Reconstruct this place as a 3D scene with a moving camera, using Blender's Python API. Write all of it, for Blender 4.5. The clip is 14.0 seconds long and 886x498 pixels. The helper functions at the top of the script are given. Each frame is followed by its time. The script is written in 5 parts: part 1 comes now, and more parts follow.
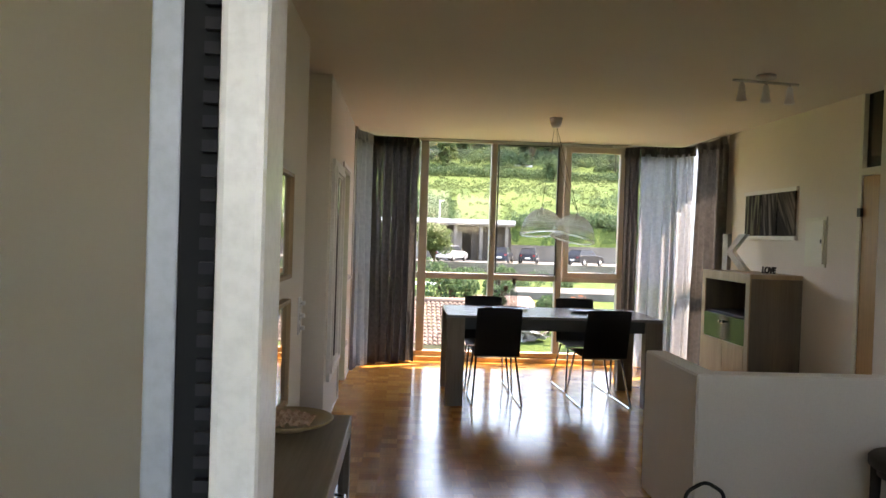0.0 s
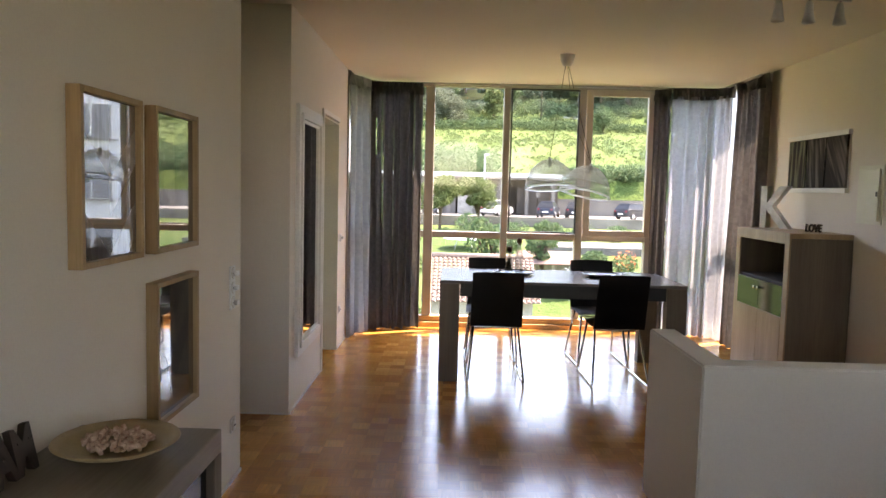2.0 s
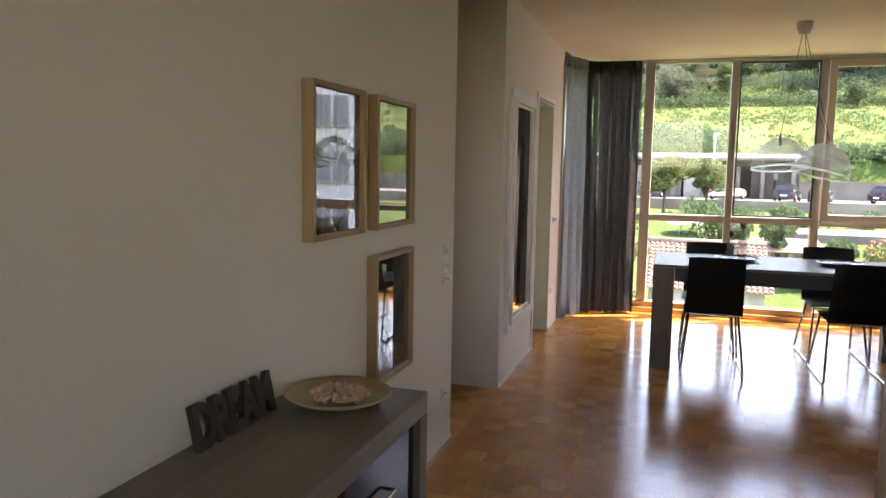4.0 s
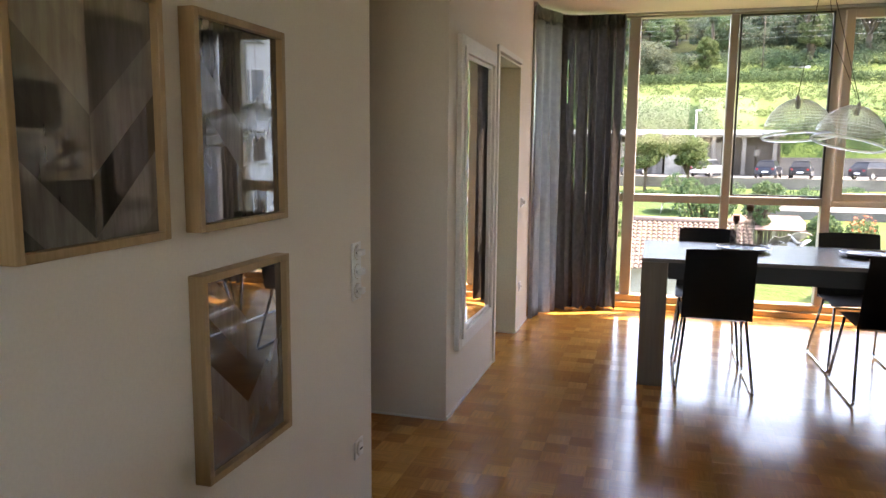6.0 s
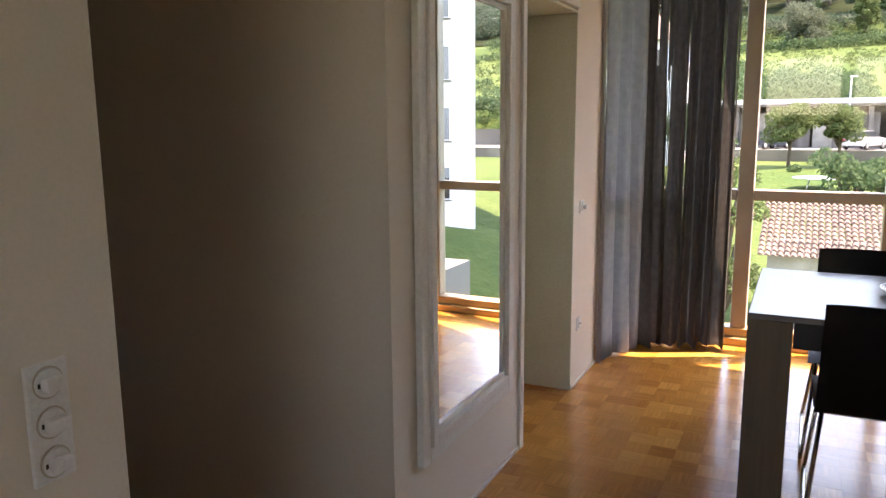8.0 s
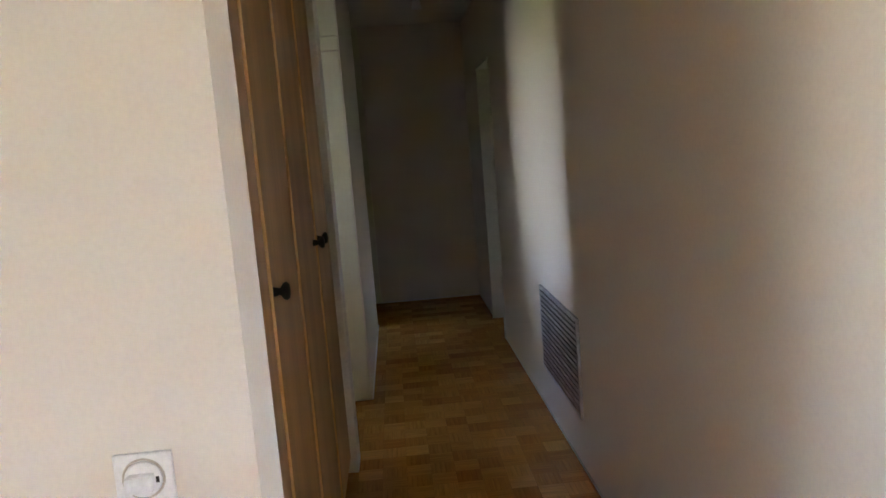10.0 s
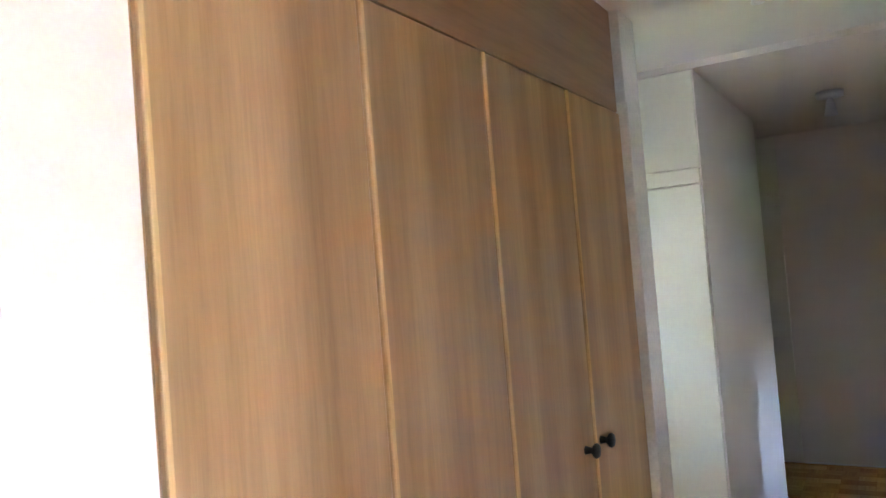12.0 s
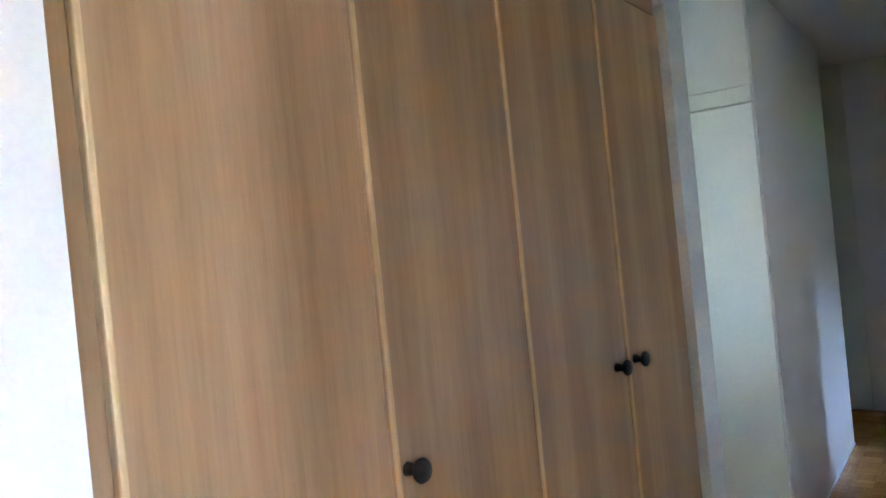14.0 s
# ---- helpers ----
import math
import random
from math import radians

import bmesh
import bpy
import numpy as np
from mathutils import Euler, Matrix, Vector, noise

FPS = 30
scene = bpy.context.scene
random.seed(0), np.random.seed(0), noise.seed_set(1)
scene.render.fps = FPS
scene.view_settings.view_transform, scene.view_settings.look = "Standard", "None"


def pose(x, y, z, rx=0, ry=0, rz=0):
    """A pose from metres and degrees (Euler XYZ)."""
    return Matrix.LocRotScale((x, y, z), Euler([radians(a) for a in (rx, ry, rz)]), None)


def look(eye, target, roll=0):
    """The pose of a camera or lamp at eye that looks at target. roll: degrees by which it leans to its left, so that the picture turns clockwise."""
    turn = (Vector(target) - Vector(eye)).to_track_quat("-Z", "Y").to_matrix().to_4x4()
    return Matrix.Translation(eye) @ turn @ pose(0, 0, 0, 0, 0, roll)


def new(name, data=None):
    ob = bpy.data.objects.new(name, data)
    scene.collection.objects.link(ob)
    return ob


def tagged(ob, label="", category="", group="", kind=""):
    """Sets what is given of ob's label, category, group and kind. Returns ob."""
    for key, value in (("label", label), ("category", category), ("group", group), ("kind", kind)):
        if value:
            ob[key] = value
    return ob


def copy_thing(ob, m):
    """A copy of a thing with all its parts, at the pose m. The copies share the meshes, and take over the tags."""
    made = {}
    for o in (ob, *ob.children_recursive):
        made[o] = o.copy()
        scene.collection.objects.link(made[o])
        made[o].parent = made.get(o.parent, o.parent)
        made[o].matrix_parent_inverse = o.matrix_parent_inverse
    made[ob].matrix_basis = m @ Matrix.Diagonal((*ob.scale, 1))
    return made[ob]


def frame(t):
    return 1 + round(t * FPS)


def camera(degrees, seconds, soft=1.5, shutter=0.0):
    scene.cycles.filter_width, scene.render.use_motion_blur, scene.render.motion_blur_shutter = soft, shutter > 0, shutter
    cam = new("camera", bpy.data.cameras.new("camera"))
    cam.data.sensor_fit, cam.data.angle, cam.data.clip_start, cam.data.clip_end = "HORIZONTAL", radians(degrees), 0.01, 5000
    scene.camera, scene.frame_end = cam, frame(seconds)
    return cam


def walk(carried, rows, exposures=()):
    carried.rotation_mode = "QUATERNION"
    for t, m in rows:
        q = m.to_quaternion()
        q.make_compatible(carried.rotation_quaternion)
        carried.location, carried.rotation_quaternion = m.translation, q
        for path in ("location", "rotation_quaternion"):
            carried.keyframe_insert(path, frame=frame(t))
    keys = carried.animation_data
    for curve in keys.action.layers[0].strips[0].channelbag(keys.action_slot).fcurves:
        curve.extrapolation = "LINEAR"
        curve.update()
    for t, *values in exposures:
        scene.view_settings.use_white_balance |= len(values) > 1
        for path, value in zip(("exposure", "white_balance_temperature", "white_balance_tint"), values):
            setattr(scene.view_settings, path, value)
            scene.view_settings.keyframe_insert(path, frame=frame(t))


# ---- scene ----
cam = camera(62.0, 14.0)
EXPOSURES = [
    (0.0, 3.75, 8400, 23),
    (0.5, 3.85, 8600, 25),
    (1.0, 4.0, 8600, 25),
    (2.0, 4.0, 8300, 27),
    (3.2, 3.95, 8300, 27),
    (5.5, 3.9, 8100, 26),
    (6.3, 4.05, 8500, 26),
    (7.0, 3.85, 8700, 26),
    (8.0, 3.65, 8500, 27),
    (8.5, 4.2, 7900, 26),
    (9.2, 5.2, 7300, 27),
    (11.3, 6.75, 7400, 30),
    (12.2, 7.6, 5900, 31),
    (13.0, 7.55, 6200, 32),
    (13.6, 7.25, 5350, 24),
    (14.0, 7.25, 5350, 24),
]
PATH = [
    (0, (0.214, 0.146, 1.391), (0.32, 2.143, 1.356), 1.9),
    (0.5, (0.349, 0.456, 1.429), (0.553, 2.445, 1.361), 1.5),
    (1, (0.415, 0.62, 1.413), (0.635, 2.606, 1.325), 1.4),
    (1.5, (0.527, 0.745, 1.409), (0.71, 2.733, 1.287), 1.4),
    (2, (0.667, 0.827, 1.408), (0.644, 2.82, 1.247), 1.4),
    (2.5, (0.736, 0.804, 1.409), (0.426, 2.769, 1.208), 1.5),
    (3, (0.755, 0.719, 1.402), (0.224, 2.637, 1.2), 1.3),
    (3.2, (0.776, 0.696, 1.402), (0.168, 2.591, 1.202), 1.2),
    (5.5, (0.618, 1.431, 1.403), (0.055, 3.333, 1.144), 0.5),
    (6, (0.659, 1.841, 1.364), (0.107, 3.744, 1.091), 0.5),
    (6.5, (0.655, 2.273, 1.383), (0.112, 4.177, 1.096), 0.5),
    (7, (0.677, 2.694, 1.405), (0.138, 4.597, 1.108), 0.4),
    (7.5, (0.72, 3.11, 1.412), (0.157, 5.003, 1.097), 0.3),
    (8, (0.733, 3.473, 1.405), (-0.134, 5.244, 1.068), -0.5),
    (8.5, (0.76, 3.834, 1.395), (-0.534, 5.321, 1.056), -2.4),
    (9, (0.805, 4.149, 1.399), (-0.917, 5.122, 1.104), -4.9),
    (9.2, (0.78, 4.254, 1.385), (-1.042, 5.03, 1.104), -5.4),
    (11.3, (0.154, 4.891, 1.496), (-1.734, 4.261, 1.297), -1.8),
    (11.5, (0.084, 4.938, 1.525), (-1.772, 4.204, 1.39), -2.0),
    (12, (0.008, 5.036, 1.614), (-1.703, 4.002, 1.679), -4.5),
    (12.5, (-0.023, 5.063, 1.671), (-1.661, 3.927, 1.825), -4.4),
    (13, (-0.071, 5.057, 1.663), (-1.71, 3.921, 1.816), -4.5),
    (13.5, (-0.119, 5.048, 1.563), (-1.753, 3.903, 1.698), -5.6),
    (14, (-0.14, 5.061, 1.456), (-1.757, 3.883, 1.446), -5.7),
]
walk(cam, [(t, look(eye, target, roll)) for t, eye, target, roll in PATH], EXPOSURES)

# ---- world and light ----
SUN_EL, SUN_AZ = 60.0, 64.0
world = bpy.data.worlds.new("sky_world")
scene.world = world
world.use_nodes = True
wn = world.node_tree
sky = wn.nodes.new("ShaderNodeTexSky")
sky.sky_type = 'NISHITA'
sky.sun_disc = False
sky.sun_elevation = radians(SUN_EL)
sky.sun_rotation = radians(SUN_AZ)
wn.links.new(sky.outputs[0], wn.nodes["Background"].inputs[0])
wn.nodes["Background"].inputs[1].default_value = 0.15
sun = new("sun", bpy.data.lights.new("sun", "SUN"))
sun.data.energy = 2.0
sun.data.angle = radians(0.5)
sun.data.color = (1.0, 0.95, 0.86)
_d = Vector((math.cos(radians(SUN_EL)) * math.sin(radians(SUN_AZ)), math.cos(radians(SUN_EL)) * math.cos(radians(SUN_AZ)), math.sin(radians(SUN_EL))))
sun.matrix_world = look(_d * 50, (0, 0, 0))


# ---- materials ----
def nodes_of(name):
    m = bpy.data.materials.new(name)
    m.use_nodes = True
    t = m.node_tree
    return m, t, t.nodes["Principled BSDF"]


def coords(t, scale=(1, 1, 1), rot=(0, 0, 0)):
    tc = t.nodes.new("ShaderNodeTexCoord")
    mp = t.nodes.new("ShaderNodeMapping")
    mp.inputs["Scale"].default_value = scale
    mp.inputs["Rotation"].default_value = rot
    t.links.new(tc.outputs["Object"], mp.inputs[0])
    return mp.outputs[0]


def noise_at(t, vec, scale, detail=4, rough=0.55):
    n = t.nodes.new("ShaderNodeTexNoise")
    n.inputs["Scale"].default_value = scale
    n.inputs["Detail"].default_value = detail
    n.inputs["Roughness"].default_value = rough
    t.links.new(vec, n.inputs["Vector"])
    return n.outputs["Fac"]


def ramp(t, fac, c1, c2, lo=0.3, hi=0.7):
    r = t.nodes.new("ShaderNodeValToRGB")
    r.color_ramp.elements[0].position, r.color_ramp.elements[1].position = lo, hi
    r.color_ramp.elements[0].color, r.color_ramp.elements[1].color = (*c1, 1), (*c2, 1)
    t.links.new(fac, r.inputs[0])
    return r.outputs[0]


def mixed(t, a, b, fac, mode='MULTIPLY'):
    m = t.nodes.new("ShaderNodeMix")
    m.data_type, m.blend_type = 'RGBA', mode
    if isinstance(fac, (int, float)):
        m.inputs[0].default_value = fac
    else:
        t.links.new(fac, m.inputs[0])
    t.links.new(a, m.inputs[6])
    t.links.new(b, m.inputs[7])
    return m.outputs[2]


def bumped(t, p, fac, strength, dist=0.01):
    b = t.nodes.new("ShaderNodeBump")
    b.inputs["Strength"].default_value = strength
    b.inputs["Distance"].default_value = dist
    t.links.new(fac, b.inputs["Height"])
    t.links.new(b.outputs[0], p.inputs["Normal"])


def plain(name, c1, c2=None, rough=0.5, metal=0.0, scale=6, fine=60, bump=0.1, dist=0.002, coat=0.0, fleck=0.9):
    """A surface with a broad and a fine variation of tone and a fine relief."""
    m, t, p = nodes_of(name)
    c2 = c2 or tuple(c * 0.85 for c in c1)
    v = coords(t)
    broad = ramp(t, noise_at(t, v, scale), c1, c2, 0.35, 0.7)
    f = noise_at(t, v, fine, 3)
    tone = ramp(t, f, (fleck, fleck, fleck), (1, 1, 1), 0.3, 0.6)
    t.links.new(mixed(t, broad, tone, 1.0), p.inputs["Base Color"])
    p.inputs["Roughness"].default_value = rough
    p.inputs["Metallic"].default_value = metal
    p.inputs["Coat Weight"].default_value = coat
    p.inputs["Coat Roughness"].default_value = 0.03
    if bump:
        bumped(t, p, f, bump, dist)
    return m


def wood(name, c1, c2, axis=2, rough=0.45, grain=1.0, per_object=True, coat=0.0, figure=0.0):
    """Boards with the grain running along one axis."""
    m, t, p = nodes_of(name)
    s = [22 * grain] * 3
    s[axis] = 1.1 * grain
    v = coords(t, s)
    if per_object:
        oi = t.nodes.new("ShaderNodeObjectInfo")
        add = t.nodes.new("ShaderNodeVectorMath")
        mul = t.nodes.new("ShaderNodeMath")
        mul.operation = 'MULTIPLY'
        mul.inputs[1].default_value = 37
        t.links.new(oi.outputs["Random"], mul.inputs[0])
        t.links.new(v, add.inputs[0])
        t.links.new(mul.outputs[0], add.inputs[1])
        v = add.outputs[0]
    broad = noise_at(t, v, 0.5 if figure else 0.3, 6, 0.62)
    col = ramp(t, broad, c1, c2, 0.36, 0.66)
    fine = noise_at(t, v, 4.5, 3, 0.7)
    tone = ramp(t, fine, (0.8, 0.78, 0.74), (1, 1, 1), 0.35, 0.6)
    col = mixed(t, col, tone, 0.8 if not figure else 0.6)
    if figure:
        hair = ramp(t, noise_at(t, v, 17.0, 2, 0.6), (0.70, 0.66, 0.60), (1.06, 1.06, 1.05), 0.36, 0.58)
        col = mixed(t, col, hair, 0.22)
        fv = t.nodes.new("ShaderNodeVectorMath")
        fv.operation = 'MULTIPLY'
        fv.inputs[1].default_value = (0.1, 0.1, 0.24)
        t.links.new(v, fv.inputs[0])
        w = t.nodes.new("ShaderNodeTexWave")
        w.wave_type, w.bands_direction = 'BANDS', 'X'
        w.inputs["Scale"].default_value = 1.5
        w.inputs["Distortion"].default_value = 16.0
        w.inputs["Detail"].default_value = 2.5
        w.inputs["Detail Scale"].default_value = 0.45
        t.links.new(fv.outputs[0], w.inputs["Vector"])
        col = mixed(t, col, ramp(t, w.outputs["Fac"], (0.84, 0.78, 0.70), (1.04, 1.03, 1.0), 0.1, 0.75), figure)
    t.links.new(col, p.inputs["Base Color"])
    p.inputs["Roughness"].default_value = rough
    p.inputs["Coat Weight"].default_value = coat
    bumped(t, p, fine, 0.12, 0.001)
    return m


def pane_material(name, tint=(1, 1, 1), gloss=1.0, rough=0.0):
    m, t, p = nodes_of(name)
    out = t.nodes["Material Output"]
    t.nodes.remove(p)
    tr = t.nodes.new("ShaderNodeBsdfTransparent")
    tr.inputs[0].default_value = (*tint, 1)
    gl = t.nodes.new("ShaderNodeBsdfGlossy")
    gl.inputs["Roughness"].default_value = rough
    lw = t.nodes.new("ShaderNodeLayerWeight")
    lw.inputs[0].default_value = 0.5
    pw = t.nodes.new("ShaderNodeMath")
    pw.operation = 'POWER'
    pw.inputs[1].default_value = 4.0
    t.links.new(lw.outputs["Facing"], pw.inputs[0])
    mu = t.nodes.new("ShaderNodeMath")
    mu.operation = 'MULTIPLY_ADD'
    mu.inputs[1].default_value, mu.inputs[2].default_value = 0.85 * min(1.0, gloss), 0.045 * gloss
    t.links.new(pw.outputs[0], mu.inputs[0])
    mx = t.nodes.new("ShaderNodeMixShader")
    t.links.new(mu.outputs[0], mx.inputs[0])
    t.links.new(tr.outputs[0], mx.inputs[1])
    t.links.new(gl.outputs[0], mx.inputs[2])
    t.links.new(mx.outputs[0], out.inputs[0])
    return m


def cloth(name, c1, c2, through_light, open_weave, scale=500):
    """Woven cloth: some light passes through the threads, some through the gaps."""
    m, t, p = nodes_of(name)
    out = t.nodes["Material Output"]
    v = coords(t)
    col = ramp(t, noise_at(t, v, 25, 4), c1, c2, 0.3, 0.7)
    p.inputs["Roughness"].default_value = 0.9
    t.links.new(col, p.inputs["Base Color"])
    bumped(t, p, noise_at(t, v, scale, 2), 0.15, 0.001)
    ts = t.nodes.new("ShaderNodeBsdfTranslucent")
    t.links.new(col, ts.inputs[0])
    a = t.nodes.new("ShaderNodeMixShader")
    a.inputs[0].default_value = through_light
    t.links.new(p.outputs[0], a.inputs[1])
    t.links.new(ts.outputs[0], a.inputs[2])
    tr = t.nodes.new("ShaderNodeBsdfTransparent")
    b = t.nodes.new("ShaderNodeMixShader")
    b.inputs[0].default_value = open_weave
    t.links.new(a.outputs[0], b.inputs[1])
    t.links.new(tr.outputs[0], b.inputs[2])
    t.links.new(b.outputs[0], out.inputs[0])
    return m


def leaf_material(name, c1, c2, c3):
    m, t, p = nodes_of(name)
    out = t.nodes["Material Output"]
    g = t.nodes.new("ShaderNodeNewGeometry")
    r = t.nodes.new("ShaderNodeValToRGB")
    e = r.color_ramp.elements
    e[0].color, e[1].color = (*c1, 1), (*c3, 1)
    e.new(0.5).color = (*c2, 1)
    t.links.new(g.outputs["Random Per Island"], r.inputs[0])
    t.links.new(r.outputs[0], p.inputs["Base Color"])
    p.inputs["Roughness"].default_value = 0.8
    p.inputs["Specular IOR Level"].default_value = 0.22
    ts = t.nodes.new("ShaderNodeBsdfTranslucent")
    t.links.new(r.outputs[0], ts.inputs[0])
    mx = t.nodes.new("ShaderNodeMixShader")
    mx.inputs[0].default_value = 0.48
    t.links.new(p.outputs[0], mx.inputs[1])
    t.links.new(ts.outputs[0], mx.inputs[2])
    t.links.new(mx.outputs[0], out.inputs[0])
    return m


def parquet_material(name, axis, island):
    """Lacquered mosaic parquet: five narrow fingers to a block, the tone changing from block to block."""
    m, t, p = nodes_of(name)
    tc = t.nodes.new("ShaderNodeTexCoord")
    if island:
        rnd = t.nodes.new("ShaderNodeNewGeometry").outputs["Random Per Island"]
    else:
        rnd = t.nodes.new("ShaderNodeObjectInfo").outputs["Random"]
    r = t.nodes.new("ShaderNodeValToRGB")
    e = r.color_ramp.elements
    e[0].color, e[1].color = (0.50, 0.215, 0.045, 1), (0.78, 0.41, 0.115, 1)
    e.new(0.35).color = (0.60, 0.275, 0.062, 1)
    e.new(0.75).color = (0.68, 0.33, 0.083, 1)
    t.links.new(rnd, r.inputs[0])
    mp = t.nodes.new("ShaderNodeMapping")
    s = [30, 30, 30]
    s[axis] = 3
    mp.inputs["Scale"].default_value = s
    t.links.new(tc.outputs["Object"], mp.inputs[0])
    grain = noise_at(t, mp.outputs[0], 2.2, 4, 0.65)
    tone = ramp(t, grain, (0.72, 0.68, 0.62), (1.05, 1.05, 1.05), 0.3, 0.65)
    col = mixed(t, r.outputs[0], tone, 0.8)
    sp = t.nodes.new("ShaderNodeSeparateXYZ")
    t.links.new(tc.outputs["Object"], sp.inputs[0])
    mu = t.nodes.new("ShaderNodeMath")
    mu.operation = 'MULTIPLY'
    mu.inputs[1].default_value = 47.62
    t.links.new(sp.outputs[1 - axis], mu.inputs[0])
    fr = t.nodes.new("ShaderNodeMath")
    fr.operation = 'FRACT'
    t.links.new(mu.outputs[0], fr.inputs[0])
    pp = t.nodes.new("ShaderNodeMath")
    pp.operation = 'PINGPONG'
    pp.inputs[1].default_value = 0.5
    t.links.new(fr.outputs[0], pp.inputs[0])
    line = ramp(t, pp.outputs[0], (0.62, 0.58, 0.55), (1, 1, 1), 0.0, 0.09)
    col = mixed(t, col, line, 0.6)
    fl = t.nodes.new("ShaderNodeMath")
    fl.operation = 'FLOOR'
    t.links.new(mu.outputs[0], fl.inputs[0])
    wn_ = t.nodes.new("ShaderNodeTexWhiteNoise")
    wn_.noise_dimensions = '2D'
    cb = t.nodes.new("ShaderNodeCombineXYZ")
    t.links.new(fl.outputs[0], cb.inputs[0])
    t.links.new(rnd, cb.inputs[1])
    t.links.new(cb.outputs[0], wn_.inputs["Vector"])
    col = mixed(t, col, ramp(t, wn_.outputs["Value"], (0.82, 0.8, 0.78), (1, 1, 1), 0, 1), 0.7)
    lay = t.nodes.new("ShaderNodeRGB")
    lay.outputs[0].default_value = (0.92, 0.91, 0.88, 1) if axis == 0 else (1, 1, 1, 1)
    col = mixed(t, col, lay.outputs[0], 1.0)
    t.links.new(col, p.inputs["Base Color"])
    wear = noise_at(t, coords(t), 5.0, 4)
    rr = t.nodes.new("ShaderNodeMapRange")
    rr.inputs[3].default_value, rr.inputs[4].default_value = 0.14, 0.25
    t.links.new(wear, rr.inputs[0])
    t.links.new(rr.outputs[0], p.inputs["Roughness"])
    p.inputs["Specular IOR Level"].default_value = 0.44
    p.inputs["Coat Weight"].default_value, p.inputs["Coat Roughness"].default_value = 0.12, 0.1
    bumped(t, p, noise_at(t, coords(t), 17.0, 3), 0.14, 0.004)
    return m


WALL = plain("wall_plaster", (0.77, 0.715, 0.645), (0.74, 0.685, 0.615), 0.85, 0, 1.3, 120, 0.04, 0.002, 0.0, 0.96)
CEIL = plain("ceiling_plaster", (0.78, 0.73, 0.665), (0.75, 0.70, 0.635), 0.9, 0, 1.2, 120, 0.04, 0.002, 0.0, 0.96)
WHITE = plain("white_paint", (0.80, 0.79, 0.76), (0.76, 0.75, 0.72), 0.45, 0, 3, 90, 0.04)
CREAM = plain("cream_paint", (0.76, 0.75, 0.63), (0.73, 0.72, 0.60), 0.5, 0, 2, 60, 0.02, 0.002, 0.0, 0.97)
SAGE = plain("jamb_paint", (0.66, 0.67, 0.56), (0.62, 0.63, 0.52), 0.6, 0, 2, 90, 0.05)
PVC = plain("white_plastic", (0.82, 0.82, 0.82), (0.78, 0.78, 0.79), 0.3, 0, 3, 120, 0.02)
WINFRAME = plain("window_frame_paint", (0.57, 0.515, 0.44), (0.51, 0.455, 0.38), 0.4, 0, 4, 120, 0.05)
# Same cream frame paint, darkened: backlit shade put into the colour.
WINFRAME_SHADED = plain("window_frame_shaded", (0.42, 0.39, 0.345), (0.36, 0.33, 0.285), 0.45, 0, 4, 120, 0.05)
WINLOW = wood("window_frame_wood", (0.62, 0.42, 0.22), (0.5, 0.31, 0.15), 0, 0.4)
SEAL = plain("dark_seal", (0.004, 0.005, 0.008), (0.006, 0.007, 0.010), 0.9, 0, 4, 60, 0.1)
SEAL_RIB = plain("seal_rib_rubber", (0.012, 0.015, 0.022), (0.009, 0.011, 0.016), 0.8, 0, 4, 60, 0.1)
BLACK = plain("black_rubber", (0.015, 0.015, 0.016), (0.02, 0.02, 0.02), 0.5)
LEATHER = plain("black_leather", (0.006, 0.006, 0.007), (0.010, 0.010, 0.011), 0.55, 0, 20, 350, 0.3, 0.001)
CHROME = plain("chrome", (0.55, 0.54, 0.53), (0.5, 0.49, 0.48), 0.18, 1.0, 10, 200, 0.02)
STEEL = plain("brushed_steel", (0.5, 0.5, 0.5), (0.42, 0.42, 0.42), 0.35, 1.0, 10, 200, 0.05)
GALV = plain("galvanised_metal", (0.62, 0.63, 0.64), (0.48, 0.49, 0.5), 0.35, 0.8, 14, 120, 0.1)
SPACER = plain("dull_spacer_metal", (0.42, 0.46, 0.52), (0.34, 0.38, 0.44), 0.45, 0.2, 10, 120, 0.1)
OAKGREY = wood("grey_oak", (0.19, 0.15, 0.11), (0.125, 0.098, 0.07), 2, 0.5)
# OAKGREY with its grain along y and about a third lighter.
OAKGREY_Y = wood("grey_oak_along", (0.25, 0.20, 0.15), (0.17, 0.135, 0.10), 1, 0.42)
OAKLIGHT = wood("light_oak_front", (0.46, 0.33, 0.205), (0.36, 0.25, 0.15), 2, 0.45)
PINE = wood("picture_frame_wood", (0.43, 0.285, 0.145), (0.35, 0.22, 0.11), 2, 0.5)
ROBE = wood("wardrobe_wood", (0.57, 0.345, 0.17), (0.41, 0.238, 0.11), 2, 0.36, 0.42, figure=0.6)
ROBE_X = wood("wardrobe_wood_cross", (0.46, 0.265, 0.14), (0.33, 0.18, 0.088), 0, 0.4, 0.5)
DOORWOOD = wood("orange_door_wood", (0.50, 0.29, 0.11), (0.44, 0.25, 0.09), 2, 0.45, 0.6)
DARKWOOD = wood("dark_stained_wood", (0.045, 0.03, 0.022), (0.025, 0.018, 0.014), 0, 0.65)
SIGNWOOD = wood("burnt_sign_wood", (0.055, 0.03, 0.019), (0.022, 0.014, 0.010), 1, 0.6)
DARKGLASS = plain("dark_front_glass", (0.012, 0.013, 0.016), (0.018, 0.018, 0.02), 0.06, 0, 3, 40, 0.0)
DARKGLASS.node_tree.nodes["Principled BSDF"].inputs["Specular IOR Level"].default_value = 0.3
